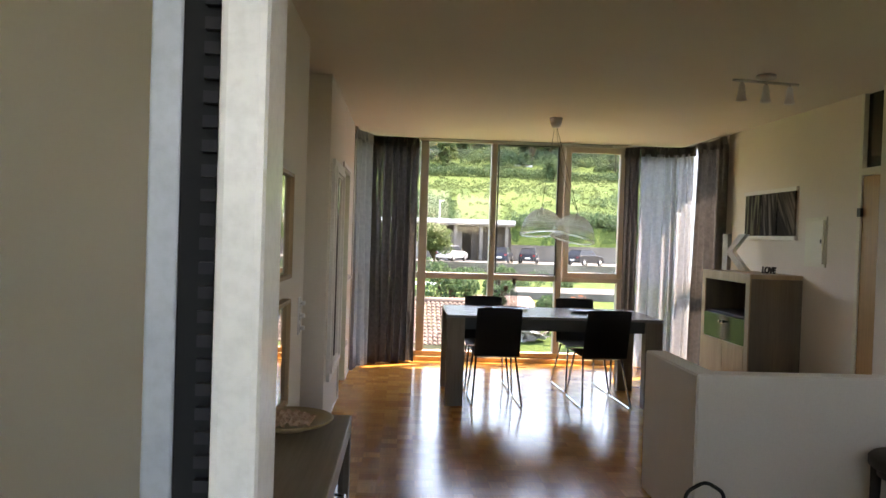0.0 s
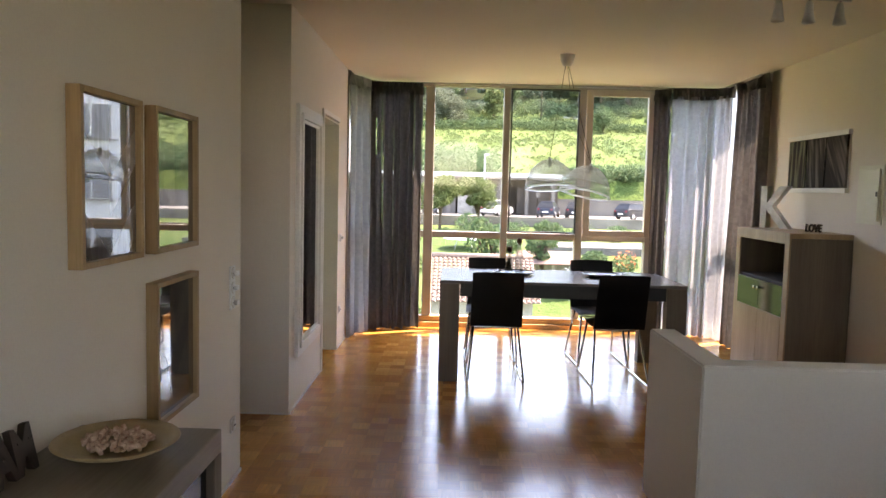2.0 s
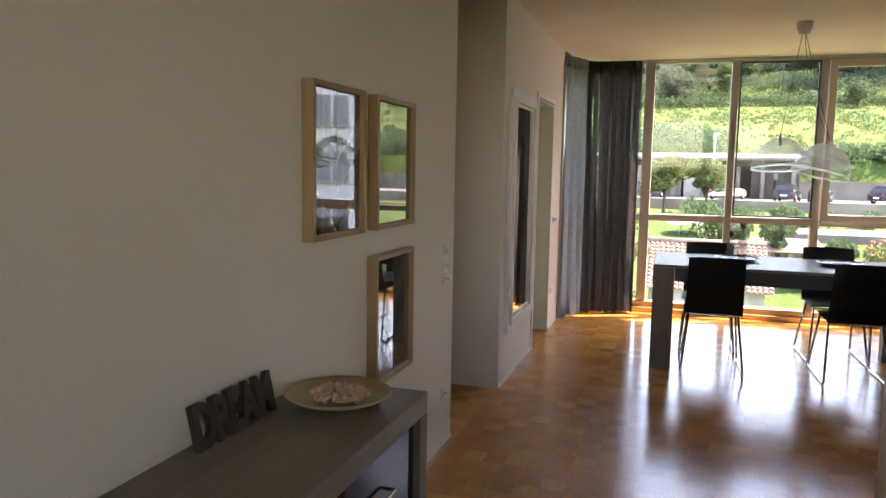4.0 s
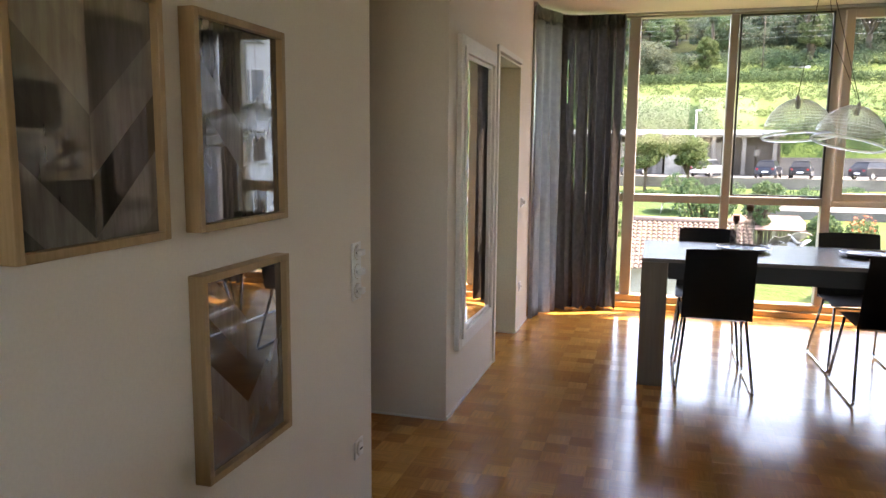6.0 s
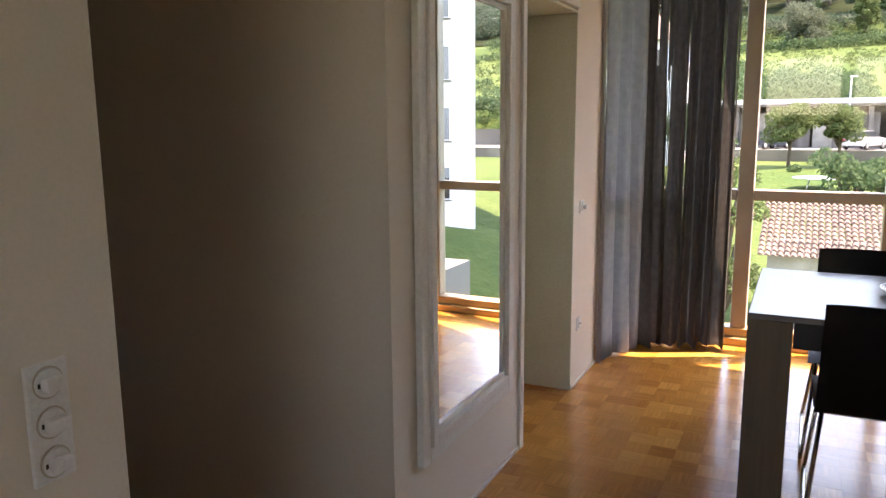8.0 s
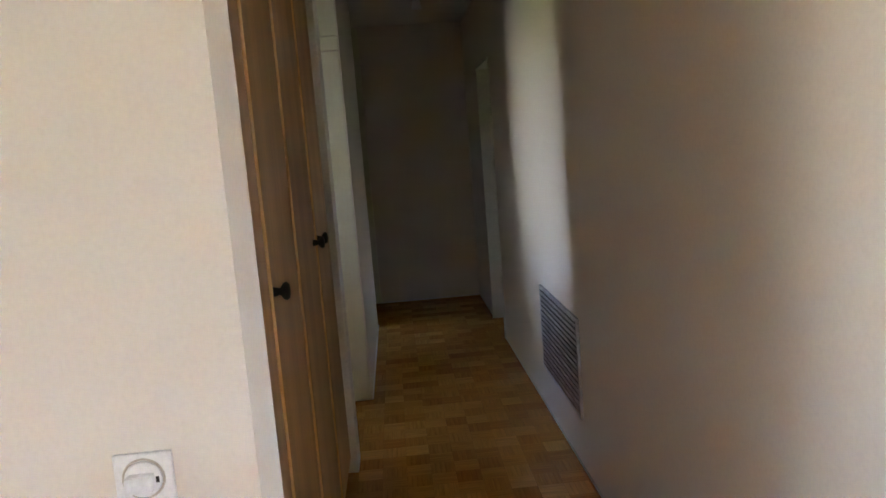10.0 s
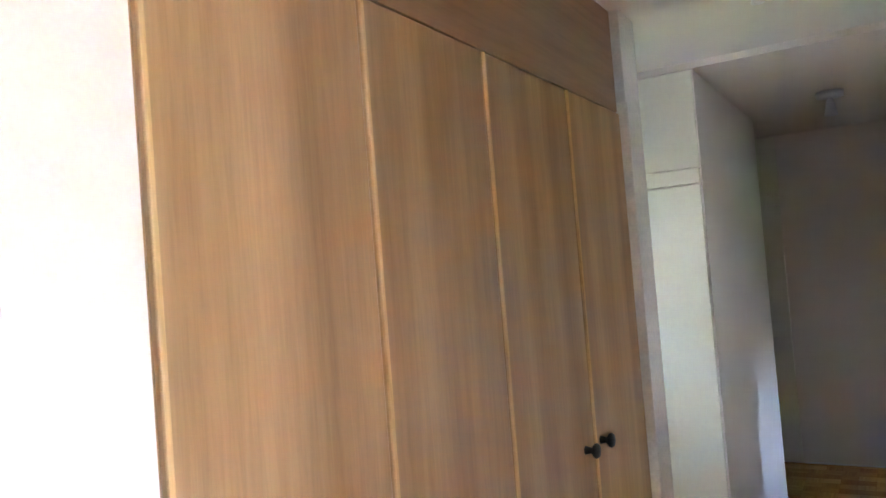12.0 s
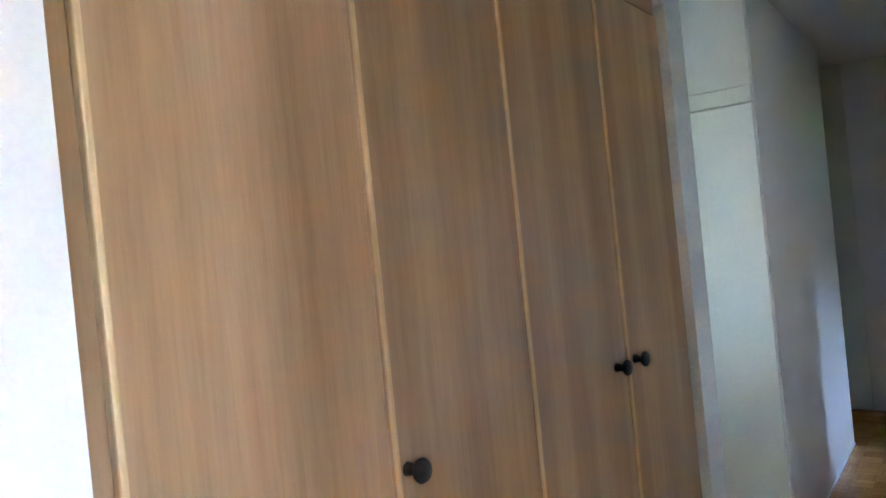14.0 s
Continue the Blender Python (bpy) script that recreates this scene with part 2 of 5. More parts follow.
GREENGLASS = plain("smoked_green_glass", (0.006, 0.018, 0.013), (0.008, 0.022, 0.016), 0.08, 0, 3, 40, 0.0)
GREENGLASS.node_tree.nodes["Principled BSDF"].inputs["Specular IOR Level"].default_value = 0.12
# Near-black base: shade inside cabinets and behind the vent put into colour.
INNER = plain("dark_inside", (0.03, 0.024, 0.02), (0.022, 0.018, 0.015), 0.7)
BOWL = plain("bowl_wood", (0.46, 0.33, 0.18), (0.38, 0.26, 0.13), 0.45, 0, 6, 80, 0.08)
SHELL = plain("dried_flowers", (0.70, 0.48, 0.36), (0.40, 0.19, 0.12), 0.8, 0, 60, 300, 0.2)
CORK = plain("cork", (0.16, 0.08, 0.045), (0.10, 0.05, 0.03), 0.8, 0, 60, 300, 0.3)
PORCELAIN = plain("dark_glazed_plate", (0.045, 0.042, 0.05), (0.07, 0.065, 0.07), 0.12, 0, 8, 80, 0.02)
CUTLERY = plain("pale_napkin", (0.7, 0.69, 0.68), (0.6, 0.59, 0.58), 0.6)
GLASS = pane_material("window_glass", (0.97, 0.985, 0.975), 0.5)
BOTTLE = pane_material("bottle_glass", (0.74, 0.77, 0.77), 4.0)
SHADE = pane_material("ribbed_lamp_glass", (0.975, 0.98, 0.975), 1.6, 0.06)
_t = SHADE.node_tree
_o = _t.nodes["Material Output"]
_first = _o.inputs[0].links[0].from_socket
_tl = _t.nodes.new("ShaderNodeBsdfRefraction")
_tl.inputs["Roughness"].default_value, _tl.inputs["IOR"].default_value = 0.5, 1.15
_mx = _t.nodes.new("ShaderNodeMixShader")
_mx.inputs[0].default_value = 0.14
_t.links.new(_first, _mx.inputs[1])
_t.links.new(_tl.outputs[0], _mx.inputs[2])
_t.links.new(_mx.outputs[0], _o.inputs[0])
RIBGLASS, _t, _p = nodes_of("pale_glass_ribs")
_o = _t.nodes["Material Output"]
_t.nodes.remove(_p)
_rf = _t.nodes.new("ShaderNodeBsdfRefraction")
_rf.inputs["Roughness"].default_value, _rf.inputs["IOR"].default_value = 0.6, 1.2
_gl = _t.nodes.new("ShaderNodeBsdfGlossy")
_gl.inputs["Roughness"].default_value = 0.15
_mx = _t.nodes.new("ShaderNodeMixShader")
_mx.inputs[0].default_value = 0.25
_t.links.new(_rf.outputs[0], _mx.inputs[1])
_t.links.new(_gl.outputs[0], _mx.inputs[2])
_t.links.new(_mx.outputs[0], _o.inputs[0])
MIRROR, _t, _p = nodes_of("mirror_silver")
_p.inputs["Base Color"].default_value = (0.9, 0.91, 0.9, 1)
_p.inputs["Metallic"].default_value, _p.inputs["Roughness"].default_value = 1.0, 0.0
CURT_DARK = cloth("dark_grey_curtain", (0.175, 0.163, 0.155), (0.12, 0.112, 0.108), 0.15, 0.0)
CURT_GREY = cloth("grey_curtain", (0.40, 0.40, 0.41), (0.33, 0.33, 0.345), 0.32, 0.0)
CURT_SHEER = cloth("pale_sheer_curtain", (0.46, 0.48, 0.51), (0.38, 0.40, 0.43), 0.45, 0.06)
PARQ = [parquet_material("parquet_a", 0, False), parquet_material("parquet_b", 1, False)]
PARQI = [parquet_material("parquet_far_a", 0, True), parquet_material("parquet_far_b", 1, True)]


def print_material(name, seed):
    """A dark photographic print of overlapping boards behind glossy glass."""
    m, t, p = nodes_of(name)
    v = coords(t, (1, 1, 1), (0, 0, 0))
    sp = t.nodes.new("ShaderNodeSeparateXYZ")
    t.links.new(v, sp.inputs[0])
    ab = t.nodes.new("ShaderNodeMath")
    ab.operation = 'ABSOLUTE'
    t.links.new(sp.outputs[1], ab.inputs[0])
    ad = t.nodes.new("ShaderNodeMath")
    ad.operation = 'MULTIPLY_ADD'
    ad.inputs[1].default_value = -0.9
    t.links.new(ab.outputs[0], ad.inputs[0])
    t.links.new(sp.outputs[2], ad.inputs[2])
    sc = t.nodes.new("ShaderNodeMath")
    sc.operation = 'MULTIPLY'
    sc.inputs[1].default_value = 9.0
    t.links.new(ad.outputs[0], sc.inputs[0])
    fl = t.nodes.new("ShaderNodeMath")
    fl.operation = 'FLOOR'
    t.links.new(sc.outputs[0], fl.inputs[0])
    w = t.nodes.new("ShaderNodeTexWhiteNoise")
    w.noise_dimensions = '2D'
    cb = t.nodes.new("ShaderNodeCombineXYZ")
    sg = t.nodes.new("ShaderNodeMath")
    sg.operation = 'SIGN'
    t.links.new(sp.outputs[1], sg.inputs[0])
    ofs = t.nodes.new("ShaderNodeMath")
    ofs.operation = 'ADD'
    ofs.inputs[1].default_value = seed
    t.links.new(sg.outputs[0], ofs.inputs[0])
    t.links.new(fl.outputs[0], cb.inputs[0])
    t.links.new(ofs.outputs[0], cb.inputs[1])
    t.links.new(cb.outputs[0], w.inputs["Vector"])
    col = ramp(t, w.outputs["Value"], (0.022, 0.019, 0.017), (0.25, 0.228, 0.21), 0.1, 0.95)
    gr = ramp(t, noise_at(t, coords(t, (60, 60, 8)), 1.0, 4), (0.55, 0.52, 0.5), (1, 1, 1), 0.3, 0.7)
    t.links.new(mixed(t, col, gr, 0.9), p.inputs["Base Color"])
    p.inputs["Roughness"].default_value = 0.03
    p.inputs["Specular IOR Level"].default_value = 1.0
    p.inputs["Coat Weight"].default_value, p.inputs["Coat Roughness"].default_value = 1.0, 0.01
    return m


# ---- building blocks ----
def box(bm, x0, x1, y0, y1, z0, z1, bevel=0.0, seg=2, mi=0):
    v = [bm.verts.new(c) for c in ((x0, y0, z0), (x1, y0, z0), (x1, y1, z0), (x0, y1, z0), (x0, y0, z1), (x1, y0, z1), (x1, y1, z1), (x0, y1, z1))]
    fs = [bm.faces.new([v[i] for i in q]) for q in ((3, 2, 1, 0), (4, 5, 6, 7), (0, 1, 5, 4), (1, 2, 6, 5), (2, 3, 7, 6), (3, 0, 4, 7))]
    for f in fs:
        f.material_index = mi
    if bevel:
        es = list({e for f in fs for e in f.edges})
        bmesh.ops.bevel(bm, geom=es, offset=bevel, segments=seg, affect='EDGES', profile=0.5)
    return bm


def boxes(*bs, bevel=0.0):
    bm = bmesh.new()
    for b in bs:
        box(bm, *b, bevel=bevel)
    return bm


def lathe(profile, seg=32, cx=0.0, cy=0.0, bm=None):
    """Turns (radius, height) pairs round the upright axis."""
    bm = bm or bmesh.new()
    rings = []
    for r, z in profile:
        if r < 1e-5:
            rings.append([bm.verts.new((cx, cy, z))])
        else:
            rings.append([bm.verts.new((cx + r * math.cos(2 * math.pi * k / seg), cy + r * math.sin(2 * math.pi * k / seg), z)) for k in range(seg)])
    for a, b in zip(rings, rings[1:]):
        for k in range(seg):
            q = [a[k % len(a)], a[(k + 1) % len(a)], b[(k + 1) % len(b)], b[k % len(b)]]
            q = [v for n, v in enumerate(q) if v not in q[:n]]
            if len(q) > 2:
                bm.faces.new(q)
    bmesh.ops.recalc_face_normals(bm, faces=bm.faces)
    for f in bm.faces:
        f.smooth = True
    return bm


def tube(points, r, seg=8, bm=None):
    """A round bar through points, tapering where r is a list."""
    bm = bm or bmesh.new()
    pts = [Vector(p) for p in points]
    rs = r if isinstance(r, (list, tuple)) else [r] * len(pts)
    rings = []
    for i, p in enumerate(pts):
        d = (pts[min(i + 1, len(pts) - 1)] - pts[max(i - 1, 0)]).normalized()
        a = d.orthogonal().normalized() if i == 0 else (a - d * a.dot(d)).normalized()
        b = d.cross(a)
        rings.append([bm.verts.new(p + rs[i] * (math.cos(2 * math.pi * k / seg) * a + math.sin(2 * math.pi * k / seg) * b)) for k in range(seg)])
    for u, w in zip(rings, rings[1:]):
        for k in range(seg):
            bm.faces.new((u[k], u[(k + 1) % seg], w[(k + 1) % seg], w[k])).smooth = True
    bm.faces.new(list(reversed(rings[0])))
    bm.faces.new(rings[-1])
    return bm


def rounded(points, radius, n=5):
    """Points of a line with its corners rounded."""
    out = [Vector(points[0])]
    for a, b, c in zip(points, points[1:], points[2:]):
        a, b, c = Vector(a), Vector(b), Vector(c)
        p, q = b + (a - b).normalized() * radius, b + (c - b).normalized() * radius
        out += [(1 - k / n) ** 2 * p + 2 * (k / n) * (1 - k / n) * b + (k / n) ** 2 * q for k in range(n + 1)]
    return out + [Vector(points[-1])]


def finish(name, bm, material):
    me = bpy.data.meshes.new(name)
    bm.to_mesh(me)
    bm.free()
    for m in (material if isinstance(material, (list, tuple)) else [material]):
        me.materials.append(m)
    return me


def thing(name, label, category, at=(0, 0, 0), group="", kind="", rz=0):
    ob = new(name)
    ob.empty_display_size = 0.1
    ob.matrix_basis = pose(*at, 0, 0, rz)
    return tagged(ob, label, category, group, kind)


def part(name, bm, material, parent, label="", world=False):
    """One mesh under a thing or a part; world: its places are given in the room and not from its thing's base."""
    if world:
        o, root = Vector((0, 0, 0)), parent
        while root is not None:
            o += root.matrix_basis.translation
            root = root.parent
        bmesh.ops.translate(bm, verts=bm.verts, vec=-o)
    ob = new(name, finish(name, bm, material))
    ob.parent = parent
    return tagged(ob, label)


def solid(name, bm, material, label, category, kind="", group="", smooth=False):
    if smooth:
        for f in bm.faces:
            f.smooth = True
    return tagged(new(name, finish(name, bm, material)), label, category, group, kind)


# ---- the rooms' shell ----
H = 2.475
WX, RX = -0.35, 3.37          # faces of the picture wall and of the far side wall
PX, PY = -0.312, 5.263        # mirror wall face, passage wall face
GY = 8.40                     # bay glazing
BY = 0.60                     # terrace glazing


def wall(name, label, *bs):
    for k, q in enumerate(bs):
        solid(name if k == 0 else "%s_%d" % (name, k + 1), boxes(q), WALL, label, "wall", "structure")


floor_base = solid("floor", boxes((-6.3, 3.6, BY - 0.1, 8.5, -0.25, -0.012)), DARKWOOD, "glossy brown mosaic parquet floor of small wooden blocks", "floor", "structure")
solid("ceiling", boxes((-3.42, 3.6, BY - 0.1, 8.46, H, H + 0.2), (-6.3, -3.42, 2.0, 8.6, H - 0.03, H + 0.2)), CEIL, "plain white plastered ceiling, warm from the floor", "ceiling", "structure")
wall("wall_west", "white plastered wall hung with three framed prints", (-0.50, WX, BY + 0.08, 4.357, -0.01, H))
wall("wall_mirror", "white plastered wall pier carrying the tall mirror", (-0.62, PX, PY, 6.366, -0.01, H), (-0.62, PX, 7.13, 7.62, -0.01, H), (-0.62, PX, 6.366, 7.13, 1.95, H))
wall("wall_passage_north", "white plastered passage wall in shade with a vent", (-4.45, -0.62, PY, PY + 0.14, -0.01, H), (-6.3, -5.1, PY, PY + 0.14, -0.01, H), (-5.1, -4.45, PY, PY + 0.14, 1.95, H))
wall("wall_passage_south", "white plastered passage wall beside a side opening", (-5.18, -3.44, 4.16, 4.34, -0.01, H), (-6.3, -5.18, 3.2, 3.35, -0.01, H), (-5.3, -5.18, 3.35, 4.16, -0.01, H))
wall("wall_passage_end", "plain white end wall of the passage", (-6.2, -6.04, 3.2, 5.4, -0.01, H))
# The gap at y 3.2 to 3.5 holds an added window for light.
wall("wall_east", "warm white plastered side wall with a door", (RX, RX + 0.2, 5.13, 7.25, -0.01, H), (RX, RX + 0.2, BY + 0.08, 3.2, -0.01, H), (RX, RX + 0.2, 3.5, 4.2, -0.01, H), (RX, RX + 0.2, 3.2, 3.5, -0.01, 0.8), (RX, RX + 0.2, 3.2, 3.5, 2.3, H), (3.337, RX, BY + 0.14, 3.2, -0.01, H), (3.337, RX, 3.5, 4.86, -0.01, H), (3.337, RX, 3.2, 3.5, -0.01, 0.8), (3.337, RX, 3.2, 3.5, 2.3, H), (RX + 0.1, RX + 0.2, 4.2, 5.13, -0.01, H))
wall("wall_closet", "plain white wall behind the wardrobe", (-2.62, -0.50, 3.5, 3.62, -0.01, H), (-2.66, -2.54, 2.0, 4.25, -0.01, H), (-3.56, -3.44, 2.0, 4.16, -0.01, H))
wall("wall_outer", "plain outer wall closing the flat", (-4.6, -0.62, 7.5, 7.62, -0.01, H), (-6.3, -5.1, 7.5, 7.62, -0.01, H), (-5.1, -4.6, 7.5, 7.62, -0.01, 1.1), (-5.1, -4.6, 7.5, 7.62, 1.8, H), (-6.3, -6.2, 5.4, 7.62, -0.01, H), (-3.56, -3.44, 5.42, 7.5, -0.01, H), (-6.3, -6.2, 2.0, 3.2, -0.01, H))
wall("wall_niche_end", "white wall with a window at the end of the side passage", (-3.44, -2.66, 2.9, 3.0, -0.01, 0.9), (-3.44, -2.66, 2.9, 3.0, 2.1, H), (-2.88, -2.66, 2.9, 3.0, 0.9, 2.1), (-3.44, -3.34, 2.9, 3.0, 0.9, 2.1))
wall("storey_below", "rendered outer wall of the storeys below", (-6.3, 3.6, BY, 8.45, -8.0, -0.26))
bm = bmesh.new()
_f = bm.faces.new([bm.verts.new((x, y, -0.01)) for x, y in ((1.61, 3.53), (3.335, 3.53), (3.335, 3.65), (1.73, 3.65), (1.73, 4.27), (1.61, 4.27))])
_e = bmesh.ops.extrude_face_region(bm, geom=[_f])
bmesh.ops.translate(bm, vec=(0, 0, 0.79), verts=[q for q in _e["geom"] if isinstance(q, bmesh.types.BMVert)])
bmesh.ops.recalc_face_normals(bm, faces=bm.faces)
bmesh.ops.bevel(bm, geom=bm.edges[:], offset=0.007, segments=2, affect='EDGES')
solid("half_wall", bm, WALL, "low white plastered half wall screening the stairs", "half wall", "structure")
# The opening from x 1.32 to 2.3 is added for light, out of view.
wall("wall_south", "plain white wall beside the terrace door", (1.22, 1.32, BY, BY + 0.13, -0.01, H), (2.3, 3.335, BY, BY + 0.13, -0.01, H), (1.32, 2.3, BY, BY + 0.13, -0.01, 0.1), (1.32, 2.3, BY, BY + 0.13, 2.3, H))
# Side walls, slab and parapet are unseen, added to cut light entering behind.
wall("terrace_side", "plain rendered side wall added unseen to dim the terrace light", (-1.0, -0.85, -3.0, BY - 0.1, -0.03, 2.7), (3.6, 3.75, -3.0, BY - 0.1, -0.03, 2.7))
solid("balcony_slab", boxes((-3.0, 5.0, -4.6, BY - 0.102, 2.7, 2.9)), CEIL, "plain unseen slab added over the terrace to dim its light", "slab", "structure")
wall("terrace_parapet", "plain rendered parapet added unseen to limit the terrace light", (-3.0, 5.0, -3.15, -3.0, -0.2, 1.5))
solid("terrace", boxes((-3.0, 5.0, -3.0, BY - 0.05, -0.2, -0.03)), plain("terrace_slab", (0.24, 0.22, 0.20), (0.18, 0.17, 0.16), 0.85, 0, 2, 40, 0.2), "pale stone terrace outside the sliding door", "terrace", "structure")


def strips(name, label, material, *bs, bevel=0.003):
    return solid(name, boxes(*bs, bevel=bevel), material, label, "baseboard", "structure")


strips("baseboard", "thin pale painted skirting strip along the walls", WHITE, (WX, WX + 0.008, BY + 0.08, 4.357, 0, 0.018), (PX, PX + 0.008, PY, 6.36, 0, 0.018), (PX, PX + 0.008, 7.135, 7.62, 0, 0.018),
       (-4.44, PX, PY - 0.006, PY, 0, 0.012), (-5.17, -3.44, 4.34, 4.347, 0, 0.012), (-6.04, -6.03, 4.36, 5.25, 0, 0.012))

# ---- the glazed bay ----
bay = thing("window_1", "full-height glazed bay with cream painted frames and a transom", "window", (1.5, GY, 0), kind="structure")
POSTS = ((-0.31, 0.07), (0.418, 0.092), (1.195, 0.066), (1.956, 0.07), (2.67, 0.08), (3.34, 0.07))
for px, w in POSTS:
    # Posts, transoms and head carry the backlit shade in their darker paint.
    part("window_post", boxes((px - w / 2, px + w / 2, GY - 0.05, GY + 0.05, 0.11, 2.44), bevel=0.006), WINFRAME_SHADED, bay, world=True)
for (a, wa), (b, wb) in zip(POSTS, POSTS[1:]):
    x0, x1 = a + wa / 2 + 0.002, b - wb / 2 - 0.002
    part("window_transom", boxes((x0, x1, GY - 0.045, GY + 0.045, 0.919, 0.984), bevel=0.006), WINFRAME_SHADED, bay, world=True)
    part("pane", boxes((x0 + 0.004, x1 - 0.004, GY - 0.003, GY + 0.003, 0.112, 0.917)), GLASS, bay, world=True).visible_shadow = False
    part("pane", boxes((x0 + 0.004, x1 - 0.004, GY - 0.003, GY + 0.003, 0.986, 2.438)), GLASS, bay, world=True).visible_shadow = False
part("window_sill", boxes((-0.34, 3.37, GY - 0.09, GY + 0.07, 0, 0.05), (-0.34, 3.37, GY - 0.06, GY + 0.06, 0.052, 0.108), bevel=0.006), WINLOW, bay, "orange-brown varnished bottom rail", world=True)
part("window_head", boxes((-0.34, 3.37, GY - 0.05, GY + 0.05, 2.442, H - 0.002), bevel=0.004), WINFRAME_SHADED, bay, world=True)


def sash(x0, x1, z0, z1, y, w, material, d=0.05):
    return boxes((x0, x0 + w, y, y + d, z0, z1), (x1 - w, x1, y, y + d, z0, z1), (x0 + w, x1 - w, y, y + d, z0, z0 + w), (x0 + w, x1 - w, y, y + d, z1 - w, z1), bevel=0.004)


part("sash", sash(1.232, 1.918, 0.988, 2.436, GY - 0.075, 0.016, BLACK, 0.028), BLACK, bay, "thin black rubber seal frame", world=True)
inward = part("sash", sash(1.985, 2.66, 0.97, 2.43, GY - 0.125, 0.062, WINFRAME, 0.06), WINFRAME, bay, "cream painted opening sash standing proud", world=True)
part("sash_handle", boxes((1.995, 2.012, GY - 0.165, GY - 0.127, 1.42, 1.55), bevel=0.004), STEEL, inward, world=True)
side = thing("window_2", "narrow glazed side panes of the bay", "window", (-0.31, 8.0, 0), kind="structure")
for sx in (-0.33, 3.36):
    part("window_post", boxes((sx - 0.03, sx + 0.03, 7.62 if sx < 0 else 7.26, 7.69 if sx < 0 else 7.33, 0.11, 2.44), bevel=0.005), WINFRAME, side, world=True)
    y0 = 7.70 if sx < 0 else 7.34
    part("window_transom", boxes((sx - 0.03, sx + 0.03, y0, GY - 0.06, 0.919, 0.984), bevel=0.005), WINFRAME, side, world=True)
    part("window_sill", boxes((sx - 0.03, sx + 0.03, y0 - 0.07, GY - 0.1, 0.0, 0.108), bevel=0.005), WINLOW, side, world=True)
    part("window_head", boxes((sx - 0.03, sx + 0.03, y0 - 0.07, GY - 0.06, 2.442, H - 0.002), bevel=0.005), WINFRAME, side, world=True)
    part("pane", boxes((sx - 0.003, sx + 0.003, y0, GY - 0.06, 0.11, 0.917)), GLASS, side, world=True).visible_shadow = False
    part("pane", boxes((sx - 0.003, sx + 0.003, y0, GY - 0.06, 0.986, 2.44)), GLASS, side, world=True).visible_shadow = False
niche_win = thing("window_3", "small window at the end of the side passage", "window", (-3.05, 2.95, 0.9), kind="structure")
part("window_frame", sash(-3.339, -2.881, 0.901, 2.099, 2.93, 0.05, WHITE), WHITE, niche_win, world=True)
part("pane", boxes((-3.288, -2.932, 2.95, 2.956, 0.952, 2.048)), GLASS, niche_win, world=True).visible_shadow = False

far_win = thing("window_6", "white framed window of the room behind the passage", "window", (-4.85, 7.55, 1.1), kind="structure")
part("window_frame", sash(-5.099, -4.601, 1.101, 1.799, 7.53, 0.05, WHITE), WHITE, far_win, world=True)
part("pane", boxes((-5.048, -4.652, 7.55, 7.556, 1.152, 1.748)), GLASS, far_win, world=True).visible_shadow = False
# Added window, out of view: daylight for the picture wall opposite.
east_light_win = thing("window_5", "narrow white framed window added out of view to light the picture wall", "window", (RX, 3.35, 0.8), kind="structure")
part("window_frame", boxes((RX + 0.05, RX + 0.11, 3.2, 3.2+0.03, 0.8, 2.3), (RX + 0.05, RX + 0.11, 3.5-0.03, 3.5, 0.8, 2.3), (RX + 0.05, RX + 0.11, 3.2+0.03, 3.5-0.03, 0.8, 0.83), (RX + 0.05, RX + 0.11, 3.2+0.03, 3.5-0.03, 2.27, 2.3), bevel=0.004), WHITE, east_light_win, world=True)
part("pane", boxes((RX + 0.077, RX + 0.083, 3.2+0.032, 3.5-0.032, 0.832, 2.268)), GLASS, east_light_win, world=True).visible_shadow = False
# Unseen slab, added only to block direct sun from the east window.
solid("stair_canopy", boxes((RX + 0.21, RX + 1.6, 2.4, 4.6, 2.5, 2.62)), CEIL, "plain unseen slab added to keep sun off the side window", "slab", "structure")

# ---- terrace glazing behind the walker ----
ter = thing("window_4", "white plastic terrace glazing with an open sliding leaf", "window", (1.5, BY, 0), kind="structure")
for x0, x1 in ((-0.35, -0.29), (1.14, 1.218)):
    part("window_post", boxes((x0, x1, BY, BY + 0.07, 0.06, 2.38), bevel=0.005), PVC, ter, world=True)
part("window_head", boxes((-0.35, 1.218, BY, BY + 0.07, 2.382, H - 0.002), bevel=0.004), PVC, ter, world=True)
part("window_sill", boxes((-0.35, 1.218, BY, BY + 0.07, -0.008, 0.012), bevel=0.003), PVC, ter, world=True)
# Pane of the added opening that brightens the half wall.
part("pane", boxes((1.322, 2.298, BY + 0.05, BY + 0.056, 0.102, 2.298)), GLASS, ter, world=True).visible_shadow = False
leaf = part("door_leaf", boxes((0.106, 0.134, BY - 0.03, BY + 0.035, 0.015, 2.375), (-0.288, -0.22, BY - 0.03, BY + 0.03, 0.015, 2.375), (-0.22, 0.106, BY - 0.03, BY + 0.03, 0.015, 0.09), (-0.22, 0.106, BY - 0.03, BY + 0.03, 2.30, 2.375), bevel=0.005), PVC, ter, "white plastic leaf frame", world=True)
part("gasket", boxes((0.080, 0.1055, BY - 0.010, BY + 0.014, 0.1, 2.29), bevel=0.002), SEAL, leaf, "black ribbed seal", world=True)
bm = bmesh.new()
